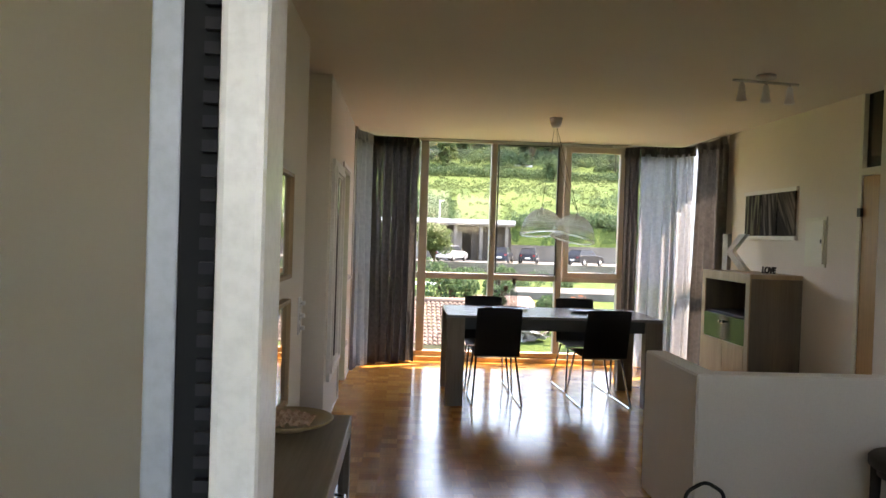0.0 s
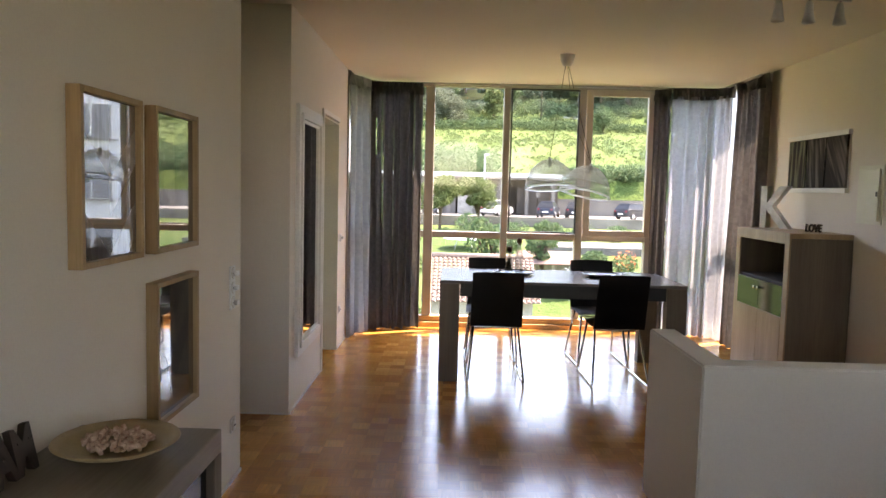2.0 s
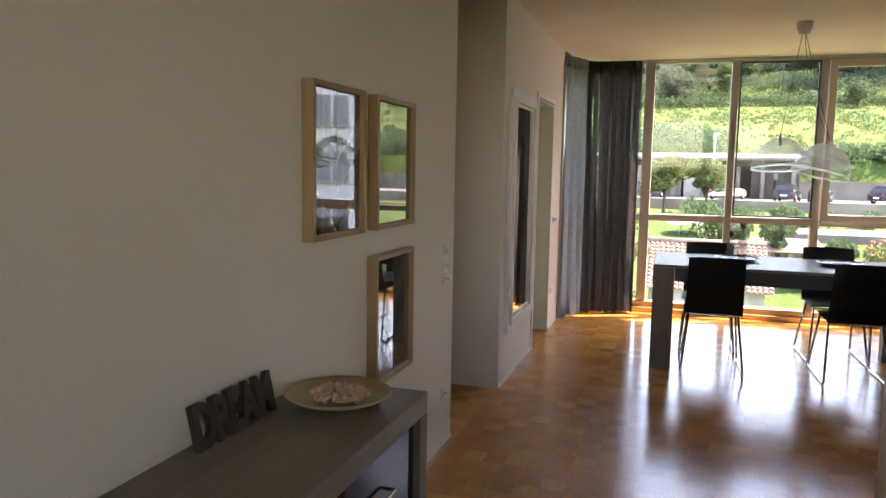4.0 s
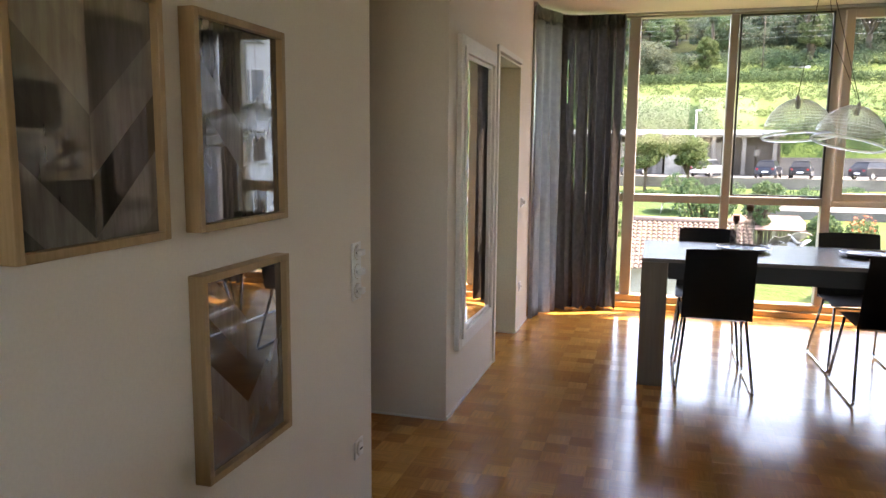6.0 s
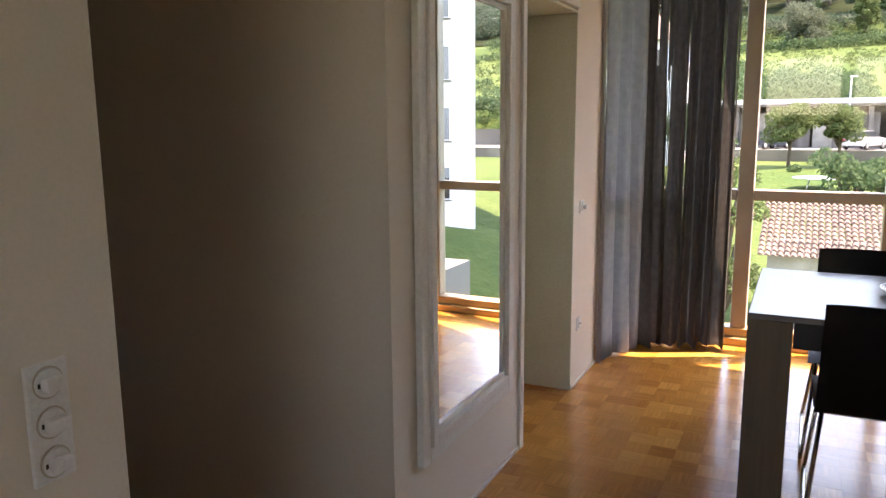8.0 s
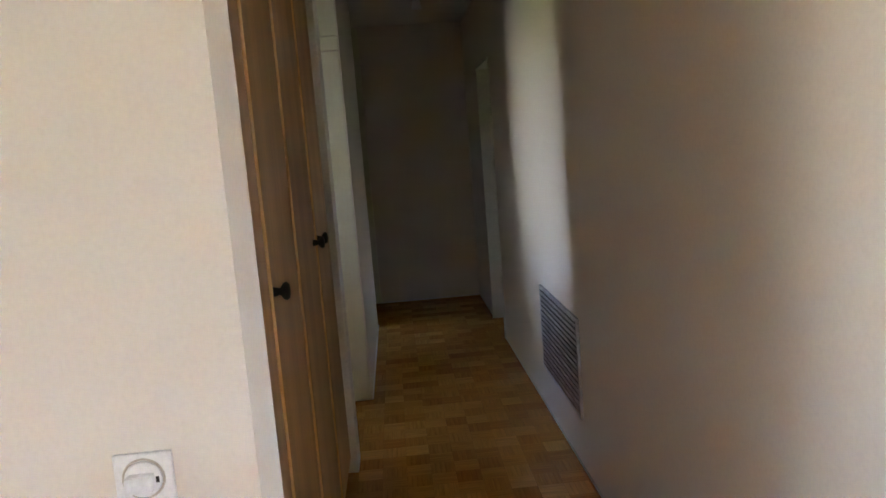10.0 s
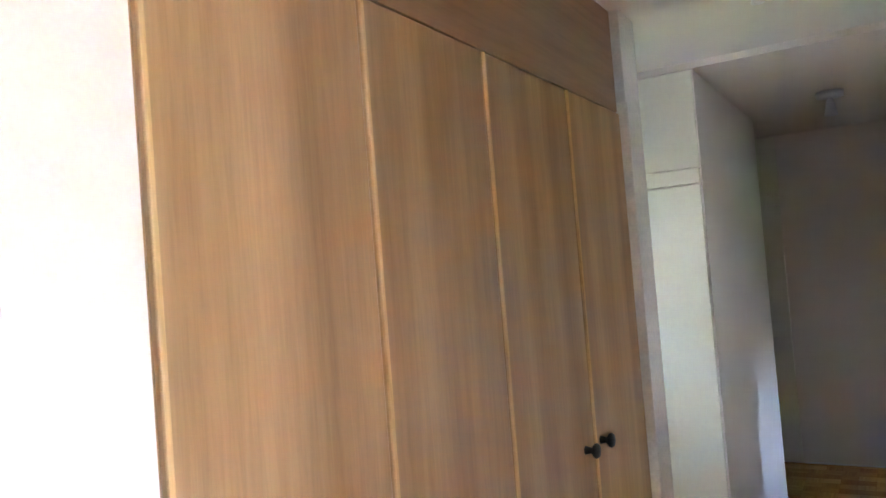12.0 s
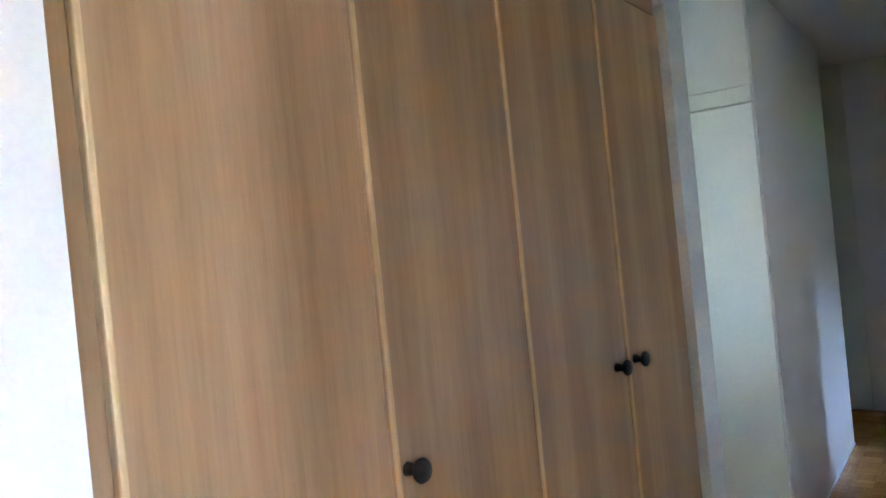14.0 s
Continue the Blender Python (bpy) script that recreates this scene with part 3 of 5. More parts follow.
for k in range(150):
    box(bm, 0.0945, 0.1035, BY - 0.0165, BY - 0.0105, 0.12 + 0.0143 * k, 0.127 + 0.0143 * k)
part("seal_ribs", bm, SEAL_RIB, leaf, "fine ribs of the seal", world=True)
part("spacer", boxes((0.060, 0.0795, BY - 0.006, BY + 0.012, 0.1, 2.29), bevel=0.002), SPACER, leaf, "grey metal glass spacer", world=True)
part("pane", boxes((-0.219, 0.0595, BY, BY + 0.006, 0.092, 2.298)), GLASS, leaf, world=True).visible_shadow = False


# ---- curtains ----
def curtain(path, z0, z1, folds, amp, seed, slits=0):
    """A hanging cloth with irregular folds, flaring towards its hem, with narrow gaps where the pleats part."""
    rnd = random.Random(seed)
    per = 26 if slits else 12
    n, rows = folds * per, 26 if slits else 10
    pts = [Vector((x, y, 0)) for x, y in path]
    cum = [0]
    for a, b in zip(pts, pts[1:]):
        cum.append(cum[-1] + (b - a).length)
    ph = [rnd.uniform(-0.9, 0.9) for _ in range(folds + 2)]
    am = [rnd.uniform(0.45, 1.35) for _ in range(folds + 2)]
    wd = [rnd.uniform(0.55, 1.5) for _ in range(folds)]
    edge = [sum(wd[:k]) / sum(wd) for k in range(folds + 1)]
    gaps = {}
    for _ in range(slits):
        k0 = rnd.randrange(4, n - 4)
        r0 = rnd.randrange(1, 9)
        gaps[k0] = (r0, r0 + rnd.randrange(4, 13))
    bm = bmesh.new()
    grid = []
    for k in range(n + 1):
        q = min(k // per, folds - 1)
        f = (k - per * q) / per
        u = edge[q] + (edge[q + 1] - edge[q]) * f
        s = u * cum[-1]
        j = max(i for i in range(len(cum) - 1) if cum[i] <= s + 1e-9)
        g = (s - cum[j]) / (cum[j + 1] - cum[j])
        p, d = pts[j].lerp(pts[j + 1], g), (pts[j + 1] - pts[j]).normalized()
        nrm = Vector((-d.y, d.x, 0))
        h = am[q] + (am[q + 1] - am[q]) * f
        col = []
        for r in range(rows + 1):
            v = r / rows
            w = amp * (0.45 + 0.55 * v) * h * (math.sin(2 * math.pi * (q + f) + (ph[q] + (ph[q + 1] - ph[q]) * f) * v) + 0.35 * math.sin(4 * math.pi * (q + f) + seed + 2 * v)) + 0.008 * math.sin(7 * u + 3 * v + seed)
            side_ = 0.012 * v * math.sin(5.1 * (q + f) + seed)
            col.append(bm.verts.new(p + nrm * w + d * side_ + Vector((0, 0, z1 + (z0 - z1) * v + 0.006 * math.sin(9 * u + seed) * v))))
        grid.append(col)
    for k, (a, b) in enumerate(zip(grid, grid[1:])):
        for r in range(rows):
            lo, hi = gaps.get(k, (0, 0))
            if lo <= r < hi:
                continue
            bm.faces.new((a[r], a[r + 1], b[r + 1], b[r])).smooth = True
    bmesh.ops.solidify(bm, geom=bm.faces[:], thickness=0.002)
    return bm


def drape(name, label, path, folds, amp, seed, material, z0=0.008, z1=2.42, tape=None, slits=0):
    t = thing(name, label, "curtain", (path[0][0], path[0][1], z0))
    part("cloth", curtain(path, z0, z1 - 0.05, folds, amp, seed, slits), material, t, world=True)
    part("heading", curtain(path, z1 - 0.08, z1 + 0.03, folds * 3, amp * 0.5, seed + 9), tape or material, t, "gathered heading tape", world=True)
    return t


drape("curtain", "light grey heavy curtain drawn against the side pane", ((-0.285, 7.60), (-0.265, 7.75), (-0.15, 8.06)), 3, 0.045, 3, CURT_GREY)
drape("curtain", "dark grey curtain gathered beside the glazing with a sunlit hem", ((-0.17, 8.06), (-0.06, 8.16), (0.35, 8.21)), 7, 0.085, 5, CURT_DARK, slits=14)
drape("curtain", "dark grey curtain edge bordering the pale sheer one", ((2.64, 8.24), (2.80, 8.22)), 3, 0.045, 8, CURT_DARK)
drape("curtain", "pale translucent blue-grey curtain lit from behind", ((2.80, 8.20), (3.24, 8.13), (3.31, 7.93)), 7, 0.06, 11, CURT_SHEER, tape=CURT_DARK)
drape("curtain", "dark grey curtain hanging at the side pane", ((3.28, 7.80), (3.30, 7.12)), 6, 0.045, 14, CURT_DARK)
for pts in (((-0.29, 7.6, 2.452), (-0.29, 8.0, 2.452), (-0.15, 8.24, 2.452), (2.9, 8.24, 2.452)), ((2.2, 8.255, 2.452), (3.28, 8.2, 2.452), (3.29, 7.28, 2.452))):
    solid("curtain_rail", tube(rounded(pts, 0.08), 0.012), STEEL, "slim grey curtain rail under the ceiling", "curtain rail")


# ---- wall fittings ----
def framed_print(y0, y1, z0, z1, seed, label):
    t = thing("framed_picture", label, "picture", (WX, (y0 + y1) / 2, (z0 + z1) / 2), group="framed prints on the wall")
    w, d = 0.018, 0.042
    hy, hz = (y1 - y0) / 2, (z1 - z0) / 2
    part("picture_frame", boxes((0.001, d, -hy, -hy + w, -hz, hz), (0.001, d, hy - w, hy, -hz, hz), (0.001, d, -hy + w, hy - w, -hz, -hz + w), (0.001, d, -hy + w, hy - w, hz - w, hz), bevel=0.002), PINE, t, "pale wooden box frame")
    part("print", boxes((0.002, 0.024, -hy + w, hy - w, -hz + w, hz - w)), print_material("dark_print", seed), t, "dark print of crossed boards behind glossy glass")
    return t


framed_print(2.758, 3.148, 1.17, 1.66, 1.0, "dark board print in a pale wooden box frame, wide")
framed_print(3.252, 3.654, 1.17, 1.66, 4.0, "dark board print in a pale wooden box frame beside another")
framed_print(3.252, 3.654, 0.575, 1.072, 8.0, "dark board print in a pale wooden box frame, hung lowest")


def switch_plate(name, label, at, rz, gangs, knob=True):
    t = thing(name, label, "switch", at, rz=rz)
    h = 0.068 * gangs
    part("plate", boxes((-0.038, 0.038, -0.008, 0, -h / 2, h / 2), bevel=0.003), PVC, t)
    for k in range(gangs):
        z = h / 2 - 0.034 - 0.068 * k
        bm = lathe([(0.0, 0.0), (0.024, 0.0), (0.024, 0.004), (0.021, 0.006), (0, 0.006)], 24)
        bmesh.ops.transform(bm, matrix=pose(0, -0.008, z, 90, 0, 0), verts=bm.verts)
        d = part("dial", bm, PVC, t)
        bm = lathe([(0.0245, 0.0), (0.0275, 0.0), (0.0275, 0.0012), (0.0245, 0.0012), (0.0245, 0.0)], 24)
        bmesh.ops.transform(bm, matrix=pose(0, -0.008, z, 90, 0, 0), verts=bm.verts)
        part("groove", bm, WINFRAME, d, "shallow ring groove")
        if knob:
            part("rocker", boxes((-0.018, 0.018, -0.034, -0.0142, z - 0.0115, z + 0.0115), bevel=0.005), PVC, d)
            for sx in (-0.0195, 0.0195):
                part("slot", boxes((sx - 0.002, sx + 0.002, -0.0152, -0.0141, z - 0.004, z + 0.004)), INNER, d)
        else:
            part("hole", boxes(*((dx - 0.003, dx + 0.003, -0.0155, -0.0143, z - 0.003, z + 0.003) for dx in (-0.009, 0.0, 0.009))), BLACK, d)
    return t


switch_plate("light_switch", "white three-gang switch plate near the wall's edge", (WX, 4.213, 0.93), 90, 3)
switch_plate("wall_socket", "white wall socket low on the plaster", (WX, 4.222, 0.275), 90, 1, False)
switch_plate("light_switch", "white single switch beside the grey curtain", (PX, 7.27, 0.965), 90, 1)
switch_plate("wall_socket", "white wall socket near the floor by the doorway", (PX, 7.25, 0.335), 90, 1, False)

# tall mirror
mir = thing("wall_mirror", "tall mirror in a stepped white wooden frame", "mirror", (PX, 5.80, 0.325))
MIRROR_TURN = 0.65
Y0, Y1, Z0, Z1 = 5.405, 6.2, 0.325, 1.915
for w0, w1, d in ((0.0, 0.05, 0.028), (0.05, 0.085, 0.04), (0.085, 0.105, 0.022)):
    part("mirror_frame", boxes((PX + 0.001, PX + d, Y0 + w0, Y0 + w1, Z0 + w0, Z1 - w0), (PX + 0.001, PX + d, Y1 - w1, Y1 - w0, Z0 + w0, Z1 - w0),
                               (PX + 0.001, PX + d, Y0 + w1, Y1 - w1, Z0 + w0, Z0 + w1), (PX + 0.001, PX + d, Y0 + w1, Y1 - w1, Z1 - w1, Z1 - w0), bevel=0.004), WHITE, mir, world=True)
bm = boxes((PX + 0.006, PX + 0.014, Y0 + 0.1045, Y1 - 0.1045, Z0 + 0.1045, Z1 - 0.1045))
bmesh.ops.rotate(bm, cent=(PX + 0.01, (Y0 + Y1) / 2, 1.1), matrix=Matrix.Rotation(radians(-MIRROR_TURN), 3, 'Z'), verts=bm.verts)
part("mirror_glass", bm, MIRROR, mir, world=True)

# doorway beside the mirror
dw = thing("door_1", "open doorway with sage painted lining and thin white trim", "doorway", (PX, 6.75, 0), kind="structure")
part("door_lining", boxes((-0.63, PX + 0.002, 7.118, 7.13, 0, 1.94), (-0.63, PX + 0.002, 6.366, 6.378, 0, 1.94), (-0.63, PX + 0.002, 6.378, 7.118, 1.928, 1.94)), SAGE, dw, world=True)
part("door_trim", boxes((PX, PX + 0.014, 6.325, 6.366, 0, 1.985), (PX, PX + 0.014, 6.366, 7.13, 1.95, 1.985), bevel=0.003), WHITE, dw, world=True)
part("door_leaf", boxes((-0.70, -0.66, 6.3, 7.2, 0.006, 1.96), bevel=0.003), CREAM, dw, "closed cream door leaf", world=True)


# ---- passage: wardrobe, doors, vent ----
# Wardrobe wood brightened: the light door edges catch from the bay, as colour.
ROBE_EDGE_LIT = wood("wardrobe_edge_lit", (0.80, 0.54, 0.29), (0.74, 0.48, 0.24), 2, 0.25)
robe = thing("wardrobe", "built-in oak wardrobe with four doors and a top panel", "wardrobe", (-1.53, 4.0, 0))
RYF = 4.275
part("body", boxes((-2.5, -0.566, 3.64, RYF - 0.03, 0.0, H - 0.004)), ROBE, robe, world=True)
part("side_strip", boxes((-0.566, -0.502, 3.7, RYF, 0.0, H - 0.004), bevel=0.002), ROBE, robe, world=True)
part("top_panel", boxes((-2.482, -0.568, RYF - 0.03, RYF - 0.002, 2.1185, H - 0.004), bevel=0.002), ROBE_X, robe, "plain top panel with sideways grain", world=True)
SE = (-0.569, -1.027, -1.487, -1.998, -2.5)
KNOBS = {1: (-1.06,), 2: (-1.925,), 3: (-2.05,)}
for k, (a, b) in enumerate(zip(SE, SE[1:])):
    d = part("door", boxes((b + 0.0015, a - 0.0015, RYF - 0.028, RYF, 0.07, 2.116), bevel=0.006), ROBE, robe, world=True)
    part("edge_band", boxes((a - 0.012, a - 0.0015, RYF - 0.002, RYF + 0.006, 0.072, 2.113), bevel=0.0028), ROBE_EDGE_LIT, d, "rounded edge band, bay light painted into its paler tone", world=True)
    for kx in KNOBS.get(k, ()):
        bm = lathe([(0.0, 0.0), (0.012, 0.0), (0.009, 0.012), (0.008, 0.018), (0.019, 0.026), (0.021, 0.032), (0.017, 0.038), (0, 0.041)], 24)
        bmesh.ops.transform(bm, matrix=pose(kx, RYF, 1.097, -90, 0, 0), verts=bm.verts)
        part("knob", bm, BLACK, d, "black turned knob", world=True)
part("plinth", boxes((-2.5, -0.569, RYF - 0.06, RYF - 0.032, 0.0, 0.066)), ROBE_X, robe, world=True)
solid("trim", boxes((-2.66, -2.504, 4.25, RYF + 0.03, 0, H - 0.002), (-2.504, -2.486, 4.25, RYF + 0.03, 2.15, H - 0.002), bevel=0.004), WHITE, "white painted upright trim closing the wardrobe", "trim", "structure")


def passage_door(name, label, x, y0, y1, material):
    t = thing(name, label, "door", (x, (y0 + y1) / 2, 0), kind="structure")
    part("door_leaf", boxes((x, x + 0.016, y0 + 0.003, y1 - 0.003, 0.01, 1.92), bevel=0.003), material, t, world=True)
    part("top_light", boxes((x, x + 0.012, y0, y1, 2.0, H - 0.035), bevel=0.003), material, t, "plain panel above the door", world=True)
    part("rail", boxes((x, x + 0.03, y0, y1, 1.925, 1.995), bevel=0.004), material, t, world=True)
    return t


passage_door("door_2", "closed cream painted door with a panel above it", -3.438, 3.45, 4.336, CREAM)
passage_door("door_3", "cream painted door in the passage's dim end", -6.038, 4.0, 4.36, CREAM)
far_door = thing("door_4", "dark open doorway near the passage's end", "doorway", (-4.8, PY, 0), kind="structure")
part("door_lining", boxes((-5.1, -5.085, PY - 0.01, PY + 0.15, 0, 1.945), (-4.465, -4.45, PY - 0.01, PY + 0.15, 0, 1.945), (-5.085, -4.465, PY - 0.01, PY + 0.15, 1.93, 1.945), bevel=0.002), SAGE, far_door, world=True)
part("door_leaf", boxes((-4.45, -4.41, PY + 0.16, PY + 0.78, 0.008, 1.925), bevel=0.003), INNER, far_door, "dark brown leaf standing open", world=True)

vent = thing("air_vent", "grey metal air grille set low in the wall", "vent", (-2.67, PY, 0.44))
VX0, VX1, VZ0, VZ1 = -3.05, -2.288, 0.225, 0.655
part("frame", boxes((VX0, VX1, PY - 0.012, PY, VZ0, VZ0 + 0.02), (VX0, VX1, PY - 0.012, PY, VZ1 - 0.02, VZ1), (VX0, VX0 + 0.02, PY - 0.012, PY, VZ0 + 0.02, VZ1 - 0.02), (VX1 - 0.02, VX1, PY - 0.012, PY, VZ0 + 0.02, VZ1 - 0.02), bevel=0.002), GALV, vent, world=True)
# Dark plate standing in for the shade behind the slats.
part("backing", boxes((VX0 + 0.02, VX1 - 0.02, PY - 0.003, PY, VZ0 + 0.02, VZ1 - 0.02)), INNER, vent, world=True)
for k in range(15):
    z = VZ0 + 0.036 + k * 0.0256
    part("slat", boxes((VX0 + 0.021, VX1 - 0.021, PY - 0.011, PY - 0.004, z - 0.009, z + 0.006)), GALV, vent, world=True)


# ---- lamps ----
def spot_bar(name, label, at, rz, spread=0.17):
    t = thing(name, label, "ceiling lamp", at, rz=rz)
    part("canopy", lathe([(0, 0), (0.06, 0), (0.06, -0.022), (0.02, -0.03), (0, -0.03)], 28), GALV, t)
    part("bar", tube([(-spread - 0.06, 0, -0.045), (spread + 0.06, 0, -0.045)], 0.009), GALV, t)
    for dx in (-spread, 0.0, spread):
        s = part("spot_head", lathe([(0.012, -0.06), (0.018, -0.075), (0.024, -0.13), (0.034, -0.17), (0.031, -0.17), (0.02, -0.135), (0, -0.13)], 20, dx, 0), PVC, t, "small white lamp cup")
        part("stem", tube([(dx, 0, -0.045), (dx, 0, -0.065)], 0.006), CHROME, s)
    return t


spot_bar("ceiling_spotlight", "white three-spot bar lamp on the ceiling", (2.47, 4.72, H), 8)
spot_bar("ceiling_spotlight", "white three-spot bar lamp over the passage", (-2.35, 4.74, H), -6, 0.17).scale = (0.62, 0.62, 0.62)
small = thing("ceiling_spotlight", "small white ceiling lamp at the passage's end", "ceiling lamp", (-4.6, 4.82, H - 0.03))
part("canopy", lathe([(0, 0), (0.07, 0), (0.07, -0.03), (0, -0.034)], 24), PVC, small)
part("spot_head", lathe([(0.012, -0.034), (0.02, -0.05), (0.035, -0.13), (0.03, -0.13), (0, -0.1)], 20), PVC, small)

pend = thing("pendant_lamp", "double pendant lamp with clear ribbed glass domes", "pendant lamp", (1.53, 6.67, H))
part("canopy", lathe([(0, 0), (0.058, 0), (0.05, -0.05), (0.034, -0.085), (0.01, -0.09), (0, -0.09)], 28), PVC, pend, "white tapered ceiling cup")


def dome(center, tilt, drop):
    """A thin ribbed glass dome with its fitting."""
    key = [(0.018, 0.0), (0.06, -0.012), (0.105, -0.04), (0.145, -0.082), (0.172, -0.135), (0.187, -0.185), (0.192, -0.215)]
    prof = []
    for (r0, z0), (r1, z1) in zip(key, key[1:]):
        prof += [(r0 + (r1 - r0) * k / 6, z0 + (z1 - z0) * k / 6) for k in range(6)]
    prof.append(key[-1])
    bm = lathe(prof, 96)
    for v in bm.verts:
        ang = math.atan2(v.co.y, v.co.x)
        if v.co.z > -0.15:
            k = 1 + 0.014 * math.cos(32 * ang) * math.cos(v.co.z * 2 * math.pi / 0.022)
            v.co.x, v.co.y = v.co.x * k, v.co.y * k
    mt = pose(*center, tilt[0], tilt[1], 0)
    bmesh.ops.transform(bm, matrix=mt, verts=bm.verts)
    s = part("shade", bm, SHADE, pend, "clear ribbed glass dome", world=True)
    bm = bmesh.new()
    for k in range(56):
        ang = 2 * math.pi * k / 56
        tube([mt @ Vector((1.005 * prof[n][0] * math.cos(ang), 1.005 * prof[n][0] * math.sin(ang), prof[n][1])) for n in range(5, 25, 2)], 0.0011, 4, bm)
    for n in range(6, 25, 2):
        r, z = prof[n]
        tube([mt @ Vector((1.005 * r * math.cos(2 * math.pi * k / 48), 1.005 * r * math.sin(2 * math.pi * k / 48), z)) for k in range(49)], 0.0012, 4, bm)
    part("ribs", bm, RIBGLASS, s, "fine raised grid of ribs in the glass", world=True)
    bm = lathe([(0.190, -0.223), (0.198, -0.215), (0.190, -0.207), (0.184, -0.215), (0.190, -0.223)], 64)
    bmesh.ops.transform(bm, matrix=mt, verts=bm.verts)
    part("rim", bm, RIBGLASS, s, "thick glass rim", world=True)
    bm = lathe([(0, 0.02), (0.007, 0.018), (0.012, 0.0), (0.014, -0.04), (0.011, -0.055), (0, -0.057)], 20)
    bmesh.ops.transform(bm, matrix=mt, verts=bm.verts)
    part("lamp_holder", bm, GALV, s, world=True)
    top = mt @ Vector((0, 0, 0.019))
    part("cord", tube([(1.53 + drop, 6.67, H - 0.088), top], 0.0022, 6), DARKWOOD, pend, world=True)


dome((1.40, 6.50, 1.655), (-7, -2), -0.012)
dome((1.712, 6.50, 1.612), (-7, 12), 0.012)
part("cord", tube([(1.535, 6.668, H - 0.088), (1.56, 6.5, 1.98), (1.70, 6.498, 1.66)], 0.0018, 6), DARKWOOD, pend, world=True)

# ---- dining table ----
tab = thing("dining_table", "grey oak dining table with broad legs and black apron", "table", (1.49, 6.6, 0))
TX0, TX1, TY0, TY1 = 0.59, 2.39, 6.16, 7.03
part("tabletop", boxes((TX0, TX1, TY0, TY1, 0.728, 0.75), bevel=0.003), plain("table_top_lacquer", (0.20, 0.19, 0.185), (0.165, 0.155, 0.15), 0.22, 0, 3, 60, 0.03), tab, "satin grey top", world=True)
for x0 in (TX0, TX1 - 0.145):
    for y0 in (TY0, TY1 - 0.10):
        part("leg", boxes((x0, x0 + 0.145, y0, y0 + 0.10, 0, 0.727), bevel=0.003), OAKGREY, tab, world=True)
part("apron", boxes((TX0 + 0.147, TX1 - 0.147, TY0 + 0.03, TY0 + 0.06, 0.63, 0.727), (TX0 + 0.147, TX1 - 0.147, TY1 - 0.06, TY1 - 0.03, 0.63, 0.727), (TX0 + 0.03, TX0 + 0.06, TY0 + 0.102, TY1 - 0.102, 0.63, 0.727), (TX1 - 0.06, TX1 - 0.03, TY0 + 0.102, TY1 - 0.102, 0.63, 0.727)), BLACK, tab, "black recessed apron", world=True)


def chair():
    t = thing("dining_chair", "black leather dining chair on a chromed sled base", "chair", (1.01, 6.36, 0), group="chairs round the table")
    # padded shell: seat and back as bent sheets
    def sheet(profile, w0, w1, th):
        bm = bmesh.new()
        n = 10
        cols = []
        for i, (y, z) in enumerate(profile):
            w = w0 + (w1 - w0) * i / (len(profile) - 1)
            row = []
            for k in range(n + 1):
                u = 2 * k / n - 1
                row.append(bm.verts.new((u * w / 2, y + 0.012 * u * u * (1 if i > 0 else 0), z - 0.006 * abs(u) ** 4)))
            cols.append(row)
        for a, b in zip(cols, cols[1:]):
            for k in range(n):
                bm.faces.new((a[k], a[k + 1], b[k + 1], b[k])).smooth = True
        bmesh.ops.solidify(bm, geom=bm.faces[:], thickness=th)
        bmesh.ops.recalc_face_normals(bm, faces=bm.faces)
        bmesh.ops.bevel(bm, geom=[e for e in bm.edges if e.calc_face_angle(0) > 1.0], offset=0.007, segments=2, affect='EDGES')
        return bm
    part("seat", sheet([(0.23, 0.425), (0.15, 0.442), (0.0, 0.437), (-0.12, 0.43), (-0.165, 0.433)], 0.40, 0.39, 0.03), LEATHER, t)
    part("backrest", sheet([(-0.158, 0.415), (-0.185, 0.45), (-0.215, 0.56), (-0.25, 0.70), (-0.285, 0.825)], 0.385, 0.37, 0.028), LEATHER, t)
    for s in (-1, 1):
        loop = rounded([(s * 0.165, -0.10, 0.40), (s * 0.205, -0.265, 0.011), (s * 0.20, 0.27, 0.011), (s * 0.165, 0.17, 0.405)], 0.03)
        part("leg", tube(loop, 0.0085), CHROME, t, "bent chrome runner")
    part("stretcher", boxes((-0.165, 0.165, -0.11, -0.09, 0.392, 0.405), bevel=0.002), CHROME, t)
    part("stretcher", boxes((-0.165, 0.165, 0.16, 0.18, 0.396, 0.409), bevel=0.002), CHROME, t)
    return t


ch = chair()
copy_thing(ch, pose(1.91, 6.37, 0, 0, 0, 2))
copy_thing(ch, pose(1.0, 6.97, 0, 0, 0, 179))
copy_thing(ch, pose(1.90, 6.98, 0, 0, 0, 182))


def platter(x, y, r, label):
    t = thing("plate", label, "plate", (x, y, 0.751))
    bm = lathe([(0, 0.0), (r * 0.62, 0.0), (r * 0.7, 0.004), (r, 0.022), (r - 0.003, 0.026), (r * 0.7, 0.011), (r * 0.6, 0.007), (0, 0.006)], 48)
    part("dish", bm, PORCELAIN, t)
    part("rim", lathe([(r - 0.004, 0.0235), (r + 0.001, 0.0225), (r + 0.002, 0.025), (r - 0.003, 0.0275), (r - 0.004, 0.0235)], 48), STEEL, t, "pale metallic edge")
    return t


platter(1.18, 6.66, 0.158, "dark glazed serving plate carrying two glass bottles")
platter(1.86, 6.64, 0.150, "dark glazed serving plate with a folded pale napkin")
